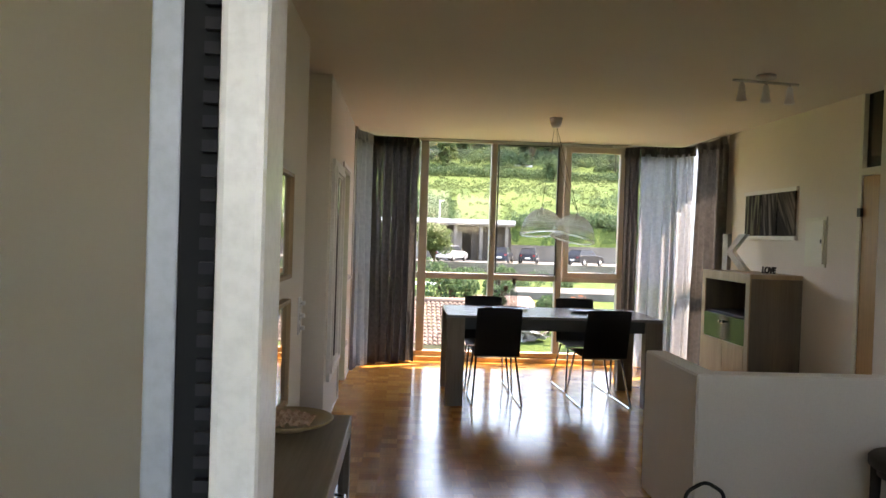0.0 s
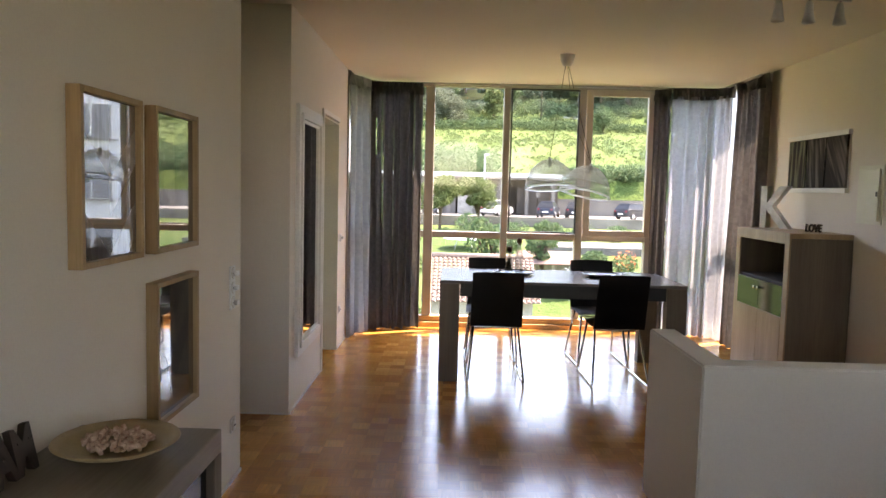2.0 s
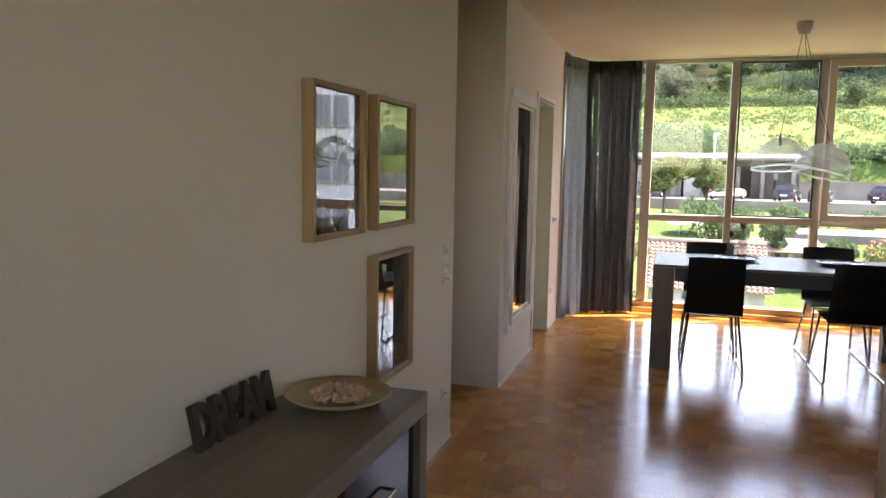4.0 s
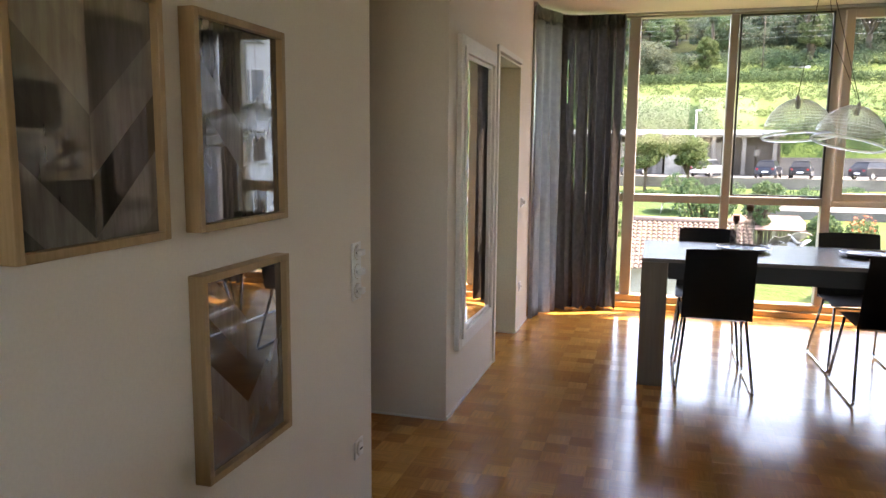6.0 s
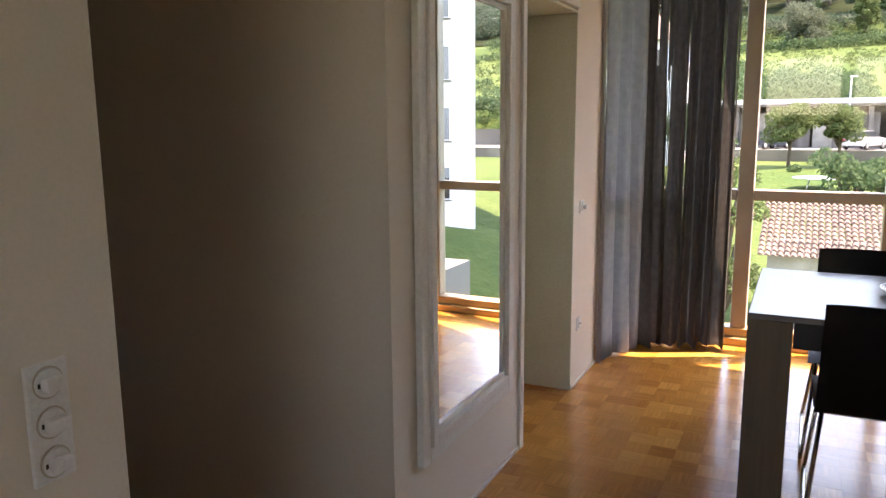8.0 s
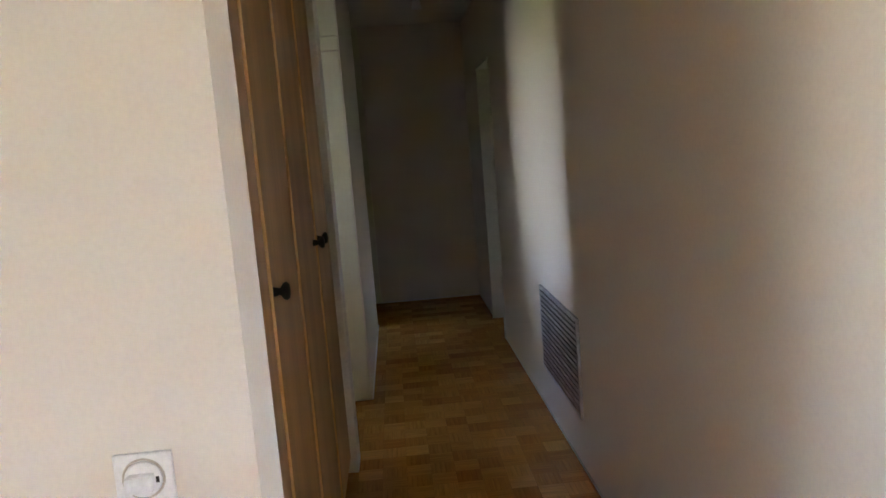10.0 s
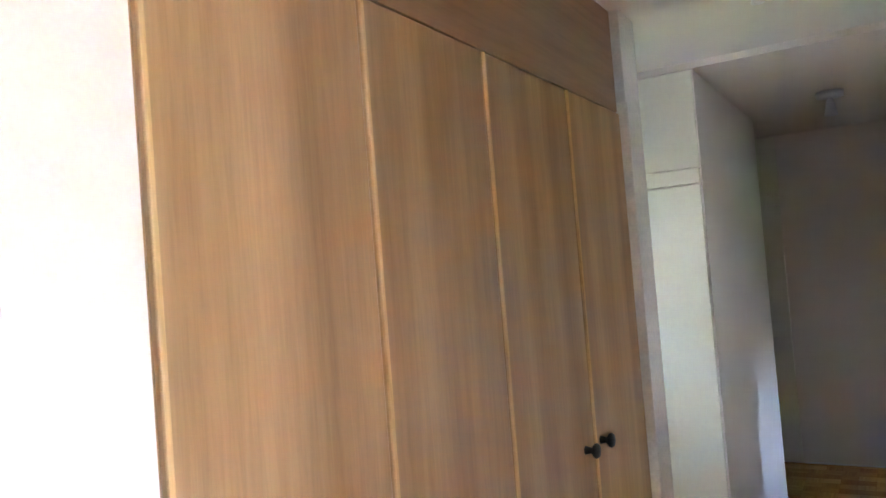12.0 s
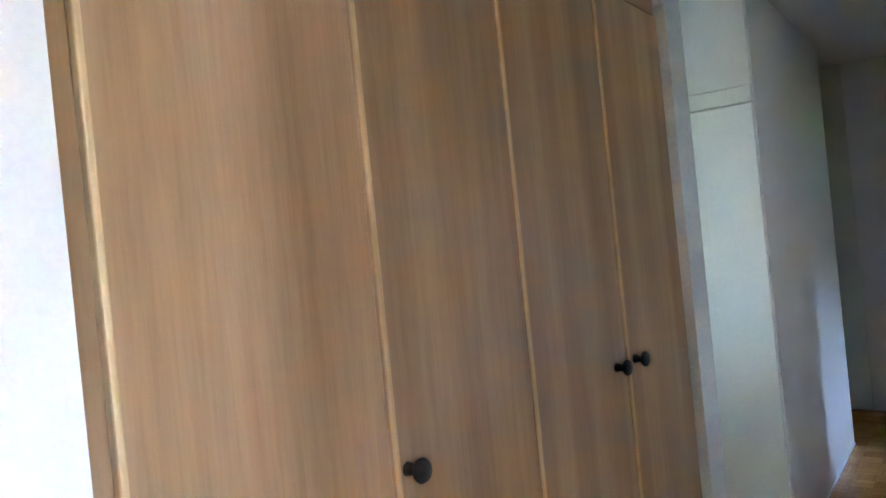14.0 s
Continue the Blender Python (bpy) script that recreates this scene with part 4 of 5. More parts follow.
solid("napkin", boxes((1.80, 1.92, 6.62, 6.68, 0.7585, 0.764), (1.81, 1.925, 6.615, 6.675, 0.7645, 0.769), bevel=0.002), CUTLERY, "folded pale napkin lying on the dark plate", "napkin")
solid("napkin", boxes((1.20, 1.29, 6.56, 6.63, 0.7585, 0.763), bevel=0.002), CUTLERY, "small pale napkin lying on the dark plate", "napkin")


def bottle(x, y, h, r, label):
    t = thing("glass_bottle", label, "bottle", (x, y, 0.758))
    part("glass", lathe([(0, 0.0), (r, 0.0), (r, h * 0.62), (r * 0.9, h * 0.72), (r * 0.45, h * 0.82), (r * 0.42, h), (r * 0.40, h + 0.001)], 28), BOTTLE, t)
    part("stopper", lathe([(0, h - 0.012), (r * 0.33, h - 0.012), (r * 0.36, h + 0.002), (r * 0.62, h + 0.004), (r * 0.62, h + 0.04), (0, h + 0.04)], 24), CORK, t, "dark cork stopper")
    return t


bottle(1.13, 6.66, 0.17, 0.032, "squat clear glass bottle with a cork stopper")
bottle(1.21, 6.71, 0.235, 0.034, "tall clear glass bottle with a cork stopper")

# ---- cabinet and what stands on it ----
cab = thing("highboard", "oak highboard with open niche, green glass and doors", "cabinet", (3.16, 6.26, 0))
CX0, CX1, CY0, CY1, CH = 2.95, 3.365, 5.80, 6.72, 1.17
part("side_panel", boxes((CX0, CX1, CY0, CY0 + 0.035, 0, CH - 0.036), bevel=0.002), OAKGREY, cab, "dark grey oak side", world=True)
part("side_panel", boxes((CX0, CX1, CY1 - 0.035, CY1, 0, CH - 0.036), bevel=0.002), OAKGREY, cab, world=True)
part("top", boxes((CX0, CX1, CY0, CY1, CH - 0.035, CH), bevel=0.002), OAKLIGHT, cab, world=True)
# Niche back and shelves get their shade from the near-black colour.
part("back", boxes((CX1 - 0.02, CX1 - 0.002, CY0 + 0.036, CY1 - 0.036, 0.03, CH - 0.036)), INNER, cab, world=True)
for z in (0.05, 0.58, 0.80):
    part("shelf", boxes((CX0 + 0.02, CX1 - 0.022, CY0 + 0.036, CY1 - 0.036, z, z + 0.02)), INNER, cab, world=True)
part("front_frame", boxes((CX0 - 0.012, CX0, CY0, CY0 + 0.07, 0, CH), (CX0 - 0.012, CX0, CY1 - 0.07, CY1, 0, CH), (CX0 - 0.012, CX0, CY0 + 0.07, CY1 - 0.07, CH - 0.075, CH), bevel=0.002), OAKLIGHT, cab, "pale oak front frame", world=True)
ym = (CY0 + CY1) / 2
for a, b in ((CY0 + 0.072, ym - 0.002), (ym + 0.002, CY1 - 0.072)):
    d = part("door", boxes((CX0 - 0.014, CX0 + 0.006, a, b, 0.06, 0.585), bevel=0.002), OAKLIGHT, cab, world=True)
    part("glass_front", boxes((CX0 - 0.012, CX0 - 0.002, a, b, 0.59, 0.80), bevel=0.001), GREENGLASS, d, "dark green glass", world=True)
    hy = a + 0.03 if a > ym else b - 0.03
    bm = lathe([(0, 0), (0.006, 0), (0.006, 0.015), (0.012, 0.02), (0.012, 0.028), (0, 0.03)], 16)
    bmesh.ops.transform(bm, matrix=pose(CX0 - 0.012, hy, 0.745, 0, -90, 0), verts=bm.verts)
    part("handle", bm, CHROME, d, "small chrome knob", world=True)


def letters(name, text, size, depth, material, at, rx, rz, label, category, width):
    """Solid letters that stand on their own."""
    cu = bpy.data.curves.new(name, 'FONT')
    cu.body, cu.size, cu.extrude, cu.bevel_depth, cu.offset = text, size, depth / 2, 0.0012, size * (0.034 if text == "DREAM" else 0.014)
    cu.space_character = 0.94 if text == "DREAM" else 1.02
    tmp = bpy.data.objects.new(name, cu)
    scene.collection.objects.link(tmp)
    me = bpy.data.meshes.new_from_object(tmp.evaluated_get(bpy.context.evaluated_depsgraph_get()))
    bpy.data.objects.remove(tmp)
    xs_ = [q.co.x for q in me.vertices]
    me.transform(Matrix.Diagonal((width / (max(xs_) - min(xs_)), 1, 1, 1)) @ Matrix.Translation((-min(xs_), 0, 0)))
    me.materials.clear()
    me.materials.append(material)
    ob = new(name, me)
    ob.matrix_basis = pose(*at, rx, 0, rz)
    return tagged(ob, label, category)


letters("letter_sculpture", "K", 0.46, 0.05, plain("bright_tinplate", (0.86, 0.87, 0.88), (0.62, 0.63, 0.65), 0.28, 1.0, 9, 60, 0.35, 0.01), (3.11, 6.68, CH + 0.004), 90, -62, "large galvanised metal letter K standing on the highboard", "letter", 0.27)
letters("word_sign", "LOVE", 0.075, 0.018, SIGNWOOD, (3.19, 6.12, CH + 0.003), 82, -50, "small dark wooden LOVE sign on the highboard", "sign", 0.11)

pic = thing("wall_picture", "white framed grey woodland picture in three panels", "picture", (RX, 6.36, 1.67))
PY0, PY1, PZ0, PZ1 = 5.91, 6.82, 1.45, 1.885
part("picture_frame", boxes((RX - 0.03, RX - 0.001, PY0, PY1, PZ0, PZ0 + 0.034), (RX - 0.03, RX - 0.001, PY0, PY1, PZ1 - 0.034, PZ1), bevel=0.002), WHITE, pic, "white top and bottom batten", world=True)
part("backing", boxes((RX - 0.008, RX - 0.001, PY0 + 0.012, PY1 - 0.012, PZ0 + 0.035, PZ1 - 0.035)), WHITE, pic, "white board showing between the panels", world=True)
_w = (PY1 - PY0 - 0.03) / 3
for k in range(3):
    m, t, p = nodes_of("woodland_print")
    v = coords(t, (1, 1, 1), ((0.55, 0.2, -0.06)[k], 0, 0))
    mp = t.nodes.new("ShaderNodeMapping")
    mp.inputs["Scale"].default_value = (1, 13, 1.1)
    t.links.new(v, mp.inputs[0])
    c = ramp(t, noise_at(t, mp.outputs[0], 1.3 + 0.3 * k, 3), (0.020, 0.014, 0.012), ((0.17, 0.14, 0.125), (0.21, 0.185, 0.17), (0.17, 0.18, 0.12))[k], 0.46, 0.66)
    t.links.new(c, p.inputs["Base Color"])
    p.inputs["Roughness"].default_value = 0.8
    p.inputs["Specular IOR Level"].default_value = 0.15
    part("print", boxes((RX - 0.024, RX - 0.0085, PY0 + 0.015 + k * _w + 0.006, PY0 + 0.011 + (k + 1) * _w - 0.006, PZ0 + 0.035, PZ1 - 0.035)), m, pic, world=True)
fuse = thing("fuse_panel", "cream painted fuse box door flush in the wall", "panel", (RX, 5.64, 1.44))
part("frame", boxes((RX - 0.008, RX - 0.0005, 5.50, 5.79, 1.25, 1.63), bevel=0.002), CREAM, fuse, world=True)
part("door", boxes((RX - 0.022, RX - 0.0085, 5.525, 5.765, 1.275, 1.605), bevel=0.003), CREAM, fuse, world=True)
part("catch", boxes((RX - 0.027, RX - 0.0225, 5.535, 5.55, 1.43, 1.46), bevel=0.002), BLACK, fuse, world=True)

ed = thing("door_5", "closed orange-brown wooden door with glazed top light", "door", (RX, 4.8, 0), kind="structure")
part("door_frame", boxes((RX - 0.012, RX + 0.09, 5.095, 5.13, 0, H - 0.004), (RX - 0.012, RX + 0.09, 4.2, 5.095, 1.905, 1.955), bevel=0.003), CREAM, ed, "cream painted frame", world=True)
part("door_leaf", boxes((RX + 0.0, RX + 0.04, 4.22, 5.092, 0.006, 1.90), bevel=0.003), DOORWOOD, ed, world=True)
part("hinge", boxes((RX - 0.026, RX - 0.001, 5.075, 5.112, 1.62, 1.68), bevel=0.003), BLACK, ed, "dark hinge", world=True)
part("top_light", boxes((RX + 0.02, RX + 0.026, 4.22, 5.092, 1.958, H - 0.006)), DARKGLASS, ed, "dark glass pane", world=True)

# ---- console and what stands on it ----
con = thing("console_table", "grey-brown oak sideboard with dark glass drawers", "sideboard", (-0.12, 1.95, 0))
KX0, KX1, KY0, KY1, KH = WX + 0.004, 0.045, 1.25, 2.81, 0.735
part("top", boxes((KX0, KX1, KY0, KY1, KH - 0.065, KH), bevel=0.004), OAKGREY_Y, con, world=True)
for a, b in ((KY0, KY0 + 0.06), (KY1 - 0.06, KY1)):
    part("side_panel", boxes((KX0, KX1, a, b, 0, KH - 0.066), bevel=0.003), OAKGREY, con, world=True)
part("body", boxes((KX0, KX1 - 0.04, KY0 + 0.061, KY1 - 0.061, 0.12, KH - 0.067)), INNER, con, world=True)
for k in range(3):
    a = KY0 + 0.064 + k * 0.4777
    d = part("drawer", boxes((KX1 - 0.039, KX1 - 0.02, a, a + 0.473, 0.13, KH - 0.07), bevel=0.002), DARKGLASS, con, "dark glass front", world=True)
    part("handle", tube(rounded([(KX1 - 0.02, a + 0.17, 0.54), (KX1 + 0.004, a + 0.17, 0.54), (KX1 + 0.004, a + 0.27, 0.54), (KX1 - 0.02, a + 0.27, 0.54)], 0.008), 0.005), CHROME, d, world=True)

bowl = thing("bowl", "wide shallow pale wooden bowl on the sideboard", "bowl", (-0.15, 2.60, KH + 0.001))
part("dish", lathe([(0, 0.0), (0.06, 0.0), (0.065, 0.006), (0.130, 0.024), (0.150, 0.036), (0.148, 0.040), (0.125, 0.029), (0.06, 0.013), (0, 0.012)], 56), BOWL, bowl)
rnd = random.Random(4)
pile = thing("potpourri", "heap of dried pinkish petals lying in the bowl", "dried flowers", (-0.15, 2.60, KH + 0.013))
for k in range(80):
    a, r = rnd.uniform(0, 6.283), 0.078 * math.sqrt(rnd.random())
    bm = bmesh.new()
    bmesh.ops.create_icosphere(bm, subdivisions=1, radius=1.0)
    bmesh.ops.transform(bm, matrix=pose(r * math.cos(a), r * math.sin(a), 0.016 + 0.1 * max(0.0, r - 0.05) + 0.03 * (1 - r / 0.1) * rnd.random(), rnd.uniform(0, 180), rnd.uniform(0, 180), 0) @ Matrix.Diagonal((rnd.uniform(0.010, 0.018), rnd.uniform(0.008, 0.012), 0.0075, 1)), verts=bm.verts)
    for v in bm.verts:
        v.co *= rnd.uniform(0.97, 1.03)
    part("petal", bm, SHELL, pile)
letters("word_sign", "DREAM", 0.145, 0.016, SIGNWOOD, (-0.300, 2.165, KH + 0.004), 78, 90, "dark carved wooden DREAM sign leaning on the sideboard", "sign", 0.34)

# ---- by the half wall ----
st = thing("stool", "dark stained round wooden stool beside the half wall", "stool", (2.58, 3.31, 0))
part("seat", lathe([(0, 0.405), (0.215, 0.405), (0.228, 0.415), (0.228, 0.447), (0.218, 0.457), (0, 0.458)], 40), DARKWOOD, st)
for k in range(4):
    a = math.pi / 4 + k * math.pi / 2
    part("leg", tube([(0.195 * math.cos(a), 0.195 * math.sin(a), 0.404), (0.2 * math.cos(a), 0.2 * math.sin(a), 0.0)], [0.024, 0.02], 10), DARKWOOD, st)
part("stretcher", lathe([(0.175, 0.365), (0.19, 0.365), (0.19, 0.404), (0.175, 0.404), (0.175, 0.365)], 32), DARKWOOD, st)
part("knob", lathe([(0, 0.458), (0.02, 0.458), (0.022, 0.47), (0.012, 0.482), (0, 0.484)], 20, -0.1, 0.02), DARKWOOD, st)
bag = thing("handbag", "soft black bag with a curved handle on the floor", "bag", (1.50, 3.14, 0))
bm = bmesh.new()
bmesh.ops.create_cube(bm, size=1.0)
bmesh.ops.subdivide_edges(bm, edges=bm.edges[:], cuts=5, use_grid_fill=True)
for v in bm.verts:
    k = 1 - 0.35 * max(0, v.co.z) - 0.25 * (abs(v.co.x) ** 2)
    v.co = Vector((v.co.x * 0.30, v.co.y * 0.16 * k, (v.co.z + 0.5) * 0.27 * (1 - 0.12 * v.co.x * v.co.x * 4)))
for f in bm.faces:
    f.smooth = True
part("body", bm, LEATHER, bag)
part("handle", tube(rounded([(-0.09, 0, 0.25), (-0.08, 0, 0.36), (0.0, 0, 0.405), (0.08, 0, 0.36), (0.09, 0, 0.25)], 0.03), 0.008), LEATHER, bag)


# ---- outdoors ----
def height(x, y):
    """The lie of the land: garden, car park, gallery, meadow and the wooded hill."""
    prof = ((-80, -7.0), (10, -6.6), (34, -5.6), (44, -4.4), (52, -3.6), (62, -2.7), (75, -2.3), (76.5, -2.2), (90.8, -2.2), (91.2, 2.9), (100, 3.6), (125, 8.6), (150, 12.6), (156, 13.8), (163, 17.0), (185, 22.0), (230, 36), (280, 51), (320, 52), (400, 40), (520, 20), (3000, 0))
    z = prof[-1][1]
    for (a, za), (b, zb) in zip(prof, prof[1:]):
        if y < b:
            z = za + (zb - za) * max(0.0, (y - a) / (b - a))
            break
    if x > 9.5 and y < 60:
        z = max(z, -6.6 + 3.4 * min(1.0, (x - 9.5) / (3.0 if y < 38 else 9.0)))
    if y > 95:
        z += 0.5 * math.sin(x * 0.11) * math.sin(y * 0.17) + 0.02 * (y - 95) * math.sin(x * 0.02 + 1)
    return z


xs = [-2500, -900, -400, -250] + [-160 + 4 * k for k in range(91)] + [300, 500, 1000, 2500]
ys = [-2500, -600, -80, -30] + [2 * k for k in range(0, 45)] + [90.8, 91.2] + [93 + 3 * k for k in range(60)] + [290, 330, 400, 520, 1000, 3000]
me = bpy.data.meshes.new("ground")
nx = len(xs)
me.from_pydata([(x, y, height(x, y)) for y in ys for x in xs], [], [(j * nx + i, j * nx + i + 1, (j + 1) * nx + i + 1, (j + 1) * nx + i) for j in range(len(ys) - 1) for i in range(nx - 1)])
GRASS, t, p = nodes_of("meadow_grass")
p.inputs["Specular IOR Level"].default_value = 0.1
v = coords(t)
c = ramp(t, noise_at(t, v, 0.09, 6, 0.65), (0.042, 0.078, 0.024), (0.092, 0.122, 0.040), 0.3, 0.7)
c = mixed(t, c, ramp(t, noise_at(t, v, 1.4, 5, 0.7), (0.68, 0.72, 0.6), (1.1, 1.1, 1.0), 0.3, 0.7), 0.9)
t.links.new(c, p.inputs["Base Color"])
p.inputs["Roughness"].default_value = 0.95
bumped(t, p, noise_at(t, v, 2.5, 4), 0.7, 0.3)
me.materials.append(GRASS)
for q in me.polygons:
    q.use_smooth = True
tagged(new("ground", me), "sunlit grass and meadow rising into a hill", "ground", "", "structure")

ASPH = plain("pale_asphalt", (0.19, 0.18, 0.17), (0.15, 0.143, 0.135), 0.9, 0, 0.3, 8, 0.2, 0.02)
CONC = plain("weathered_concrete", (0.185, 0.165, 0.14), (0.09, 0.08, 0.068), 0.9, 0, 0.35, 5, 0.3, 0.02)
CONCD = plain("dark_concrete", (0.075, 0.06, 0.045), (0.04, 0.032, 0.024), 0.9, 0, 0.35, 5, 0.3, 0.02)
RENDER = plain("white_render", (0.62, 0.63, 0.65), (0.57, 0.58, 0.60), 0.85, 0, 0.4, 12, 0.1, 0.01)
OLDWALL = plain("old_plaster", (0.40, 0.37, 0.32), (0.26, 0.24, 0.20), 0.9, 0, 1.2, 14, 0.3, 0.02)
TILE, t, p = nodes_of("clay_tile")
oi = t.nodes.new("ShaderNodeNewGeometry")
c = ramp(t, oi.outputs["Random Per Island"], (0.125, 0.082, 0.067), (0.205, 0.145, 0.118), 0, 1)
t.links.new(mixed(t, c, ramp(t, noise_at(t, coords(t), 3, 4), (0.75, 0.72, 0.7), (1.1, 1.1, 1.1)), 0.8), p.inputs["Base Color"])
p.inputs["Roughness"].default_value = 0.85
BARK = plain("bark", (0.09, 0.065, 0.045), (0.05, 0.035, 0.025), 0.95, 0, 3, 20, 0.5, 0.02)
LEAF = leaf_material("garden_leaves", (0.030, 0.066, 0.031), (0.054, 0.102, 0.042), (0.090, 0.140, 0.058))
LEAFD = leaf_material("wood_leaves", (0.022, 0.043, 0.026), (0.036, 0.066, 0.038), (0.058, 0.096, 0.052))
OLIVE = leaf_material("olive_leaves", (0.07, 0.09, 0.055), (0.09, 0.11, 0.07), (0.12, 0.14, 0.095))
LEAFY = leaf_material("meadow_leaves", (0.062, 0.098, 0.033), (0.086, 0.122, 0.042), (0.112, 0.145, 0.055))
CARPAINT = [plain("car_black", (0.015, 0.016, 0.02), (0.02, 0.02, 0.022), 0.35, 0, 3, 30, 0, 0, 0.15), plain("car_blue", (0.026, 0.032, 0.045), (0.022, 0.027, 0.038), 0.35, 0, 3, 30, 0, 0, 0.15), plain("car_silver", (0.5, 0.51, 0.52), (0.45, 0.46, 0.47), 0.3, 0.3, 3, 30, 0, 0, 0.6)]
for _m in CARPAINT[:2]:
    _m.node_tree.nodes["Principled BSDF"].inputs["Specular IOR Level"].default_value = 0.15
CARGLASS = plain("car_window", (0.012, 0.014, 0.017), (0.016, 0.018, 0.02), 0.3, 0, 3, 40, 0.0)
CARGLASS.node_tree.nodes["Principled BSDF"].inputs["Specular IOR Level"].default_value = 0.2
TAIL = plain("tail_lamp_red", (0.35, 0.02, 0.02), (0.3, 0.015, 0.015), 0.2)

solid("road", boxes((-70, 120, 77.0, 90.2, -2.6, -1.38)), ASPH, "pale sunlit car park and road", "road", "structure")
solid("road_edge", boxes((-70, 120, 76.3, 76.98, -3.2, -1.22)), CONC, "low concrete kerb wall along the car park", "kerb", "structure")
solid("pavement", boxes((9.0, 34, 10, 25.5, -7.0, -3.14)), ASPH, "grey asphalt drive below the flats", "pavement", "structure")
solid("yard", boxes((7.6, 19, 56, 62, -3.6, -2.68)), plain("pale_gravel", (0.13, 0.125, 0.115), (0.09, 0.085, 0.08), 0.95, 0, 0.6, 10, 0.2, 0.02), "pale gravel yard below the car park", "yard", "structure")
solid("retaining_wall", boxes((-70, 120, 90.3, 91.3, -2.6, 0.6)), CONC, "stained concrete wall behind the parked cars", "wall", "structure")
gal = thing("road_gallery", "long concrete gallery with a pale roof edge", "gallery", (-10, 90, -2))
part("roof", boxes((-60, 13.2, 86.6, 92.5, 2.75, 3.35), bevel=0.05), CONC, gal, "pale concrete roof slab", world=True)
part("roof_edge", boxes((-60.05, 13.25, 86.5, 86.58, 3.0, 3.46), bevel=0.02), RENDER, gal, "pale edge strip", world=True)
part("back_wall", boxes((-60, 13.2, 90.0, 90.28, -2.1, 2.74)), CONCD, gal, world=True)
for k in range(24):
    part("pillar", boxes((-58 + 3.05 * k, -57.6 + 3.05 * k, 87.0, 87.5, -1.5, 2.74)), CONC, gal, world=True)
for k in range(7):
    part("wall_panel", boxes((-14 + 3.05 * k, -11.2 + 3.05 * k, 87.8, 88.0, -1.5, 2.1)), (CONC, OLDWALL)[k % 2], gal, "pale infill panel", world=True)
for k in range(2):
    part("wall_panel", boxes((8.2 + 2.5 * k, 10.5 + 2.5 * k, 87.8, 88.0, -1.5, 1.9)), CONCD, gal, "brown boarded infill", world=True)
part("notice", boxes((10.4, 10.9, 87.7, 87.78, 0.7, 1.4), bevel=0.02), CONC, gal, "small pale notice board", world=True)


# ---- plants ----
def leaves(bm_data, centre, radius, n, size, rng, squash=0.8):
    vs, fs = bm_data
    for _ in range(n):
        d = Vector((rng.gauss(0, 1), rng.gauss(0, 1), rng.gauss(0, 1))).normalized()
        r = radius * (0.55 + 0.5 * rng.random() ** 0.6)
        c = Vector(centre) + Vector((d.x * r, d.y * r, d.z * r * squash))
        a = Vector((rng.gauss(0, 1), rng.gauss(0, 1), rng.gauss(0, 1))).normalized()
        b = a.orthogonal().normalized()
        s = size * rng.uniform(0.6, 1.4)
        k = len(vs)
        vs += [c - a * s, c + b * s * 0.55, c + a * s, c - b * s * 0.55]
        fs.append((k, k + 1, k + 2, k + 3))


def leaf_mesh(name, data, material):
    m_ = bpy.data.meshes.new(name)
    m_.from_pydata([tuple(q) for q in data[0]], [], data[1])
    m_.materials.append(material)
    return m_


def tree(label, x, y, h, crown, seed, material=None, size=0.22, n=1600, trunk_h=0.45, name="tree", clumps=14):
    rng = random.Random(seed)
    z = height(x, y)
    t = thing(name, label, "tree", (x, y, z))
    bm = tube([(0, 0, -0.4), (0.1 * rng.random(), 0.05, h * trunk_h * 0.5), (0.15 * rng.random(), 0, h * trunk_h), (0.1, 0.1, h * 0.8)], [0.055 * h * 0.6, 0.042 * h * 0.6, 0.034 * h * 0.6, 0.01 * h], 8)
    data = ([], [])
    for k in range(clumps):
        a = 6.283 * k / clumps + rng.uniform(-0.4, 0.4)
        r = crown * rng.uniform(0.25, 0.75)
        c = (r * math.cos(a), r * math.sin(a), h * trunk_h + (h * (1 - trunk_h)) * rng.uniform(0.12, 0.92))
        tube([(0, 0, h * trunk_h * rng.uniform(0.7, 1.0)), (c[0] * 0.5, c[1] * 0.5, c[2] * 0.8), c], [0.02 * h, 0.012 * h, 0.004 * h], 5, bm)
        leaves(data, c, crown * rng.uniform(0.25, 0.42), n // clumps, size, rng)
    part("trunk", bm, BARK, t)
    cr = new("crown", leaf_mesh("crown", data, material or LEAF))
    cr.parent = t
    return t


# Dark sheet added just above the grass to close bright gaps between crowns.
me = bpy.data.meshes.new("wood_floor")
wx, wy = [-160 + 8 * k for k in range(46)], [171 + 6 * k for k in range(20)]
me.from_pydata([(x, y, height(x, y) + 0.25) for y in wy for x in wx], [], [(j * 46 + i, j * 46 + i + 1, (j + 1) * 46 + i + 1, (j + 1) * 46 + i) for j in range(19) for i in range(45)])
GAPSHEET = plain("dark_ground_sheet", (0.022, 0.03, 0.012), (0.012, 0.016, 0.008), 0.95, 0, 0.3, 3, 0.5, 0.1)
GAPSHEET.node_tree.nodes["Principled BSDF"].inputs["Specular IOR Level"].default_value = 0.03
me.materials.append(GAPSHEET)
tagged(new("wood_floor", me), "dark sheet over the ground under the hill wood", "ground", "", "structure")

tree("round leafy fruit tree on the lawn below", -0.5, 71, 4.9, 2.3, 1, LEAFY, n=3600, size=0.15, clumps=20)
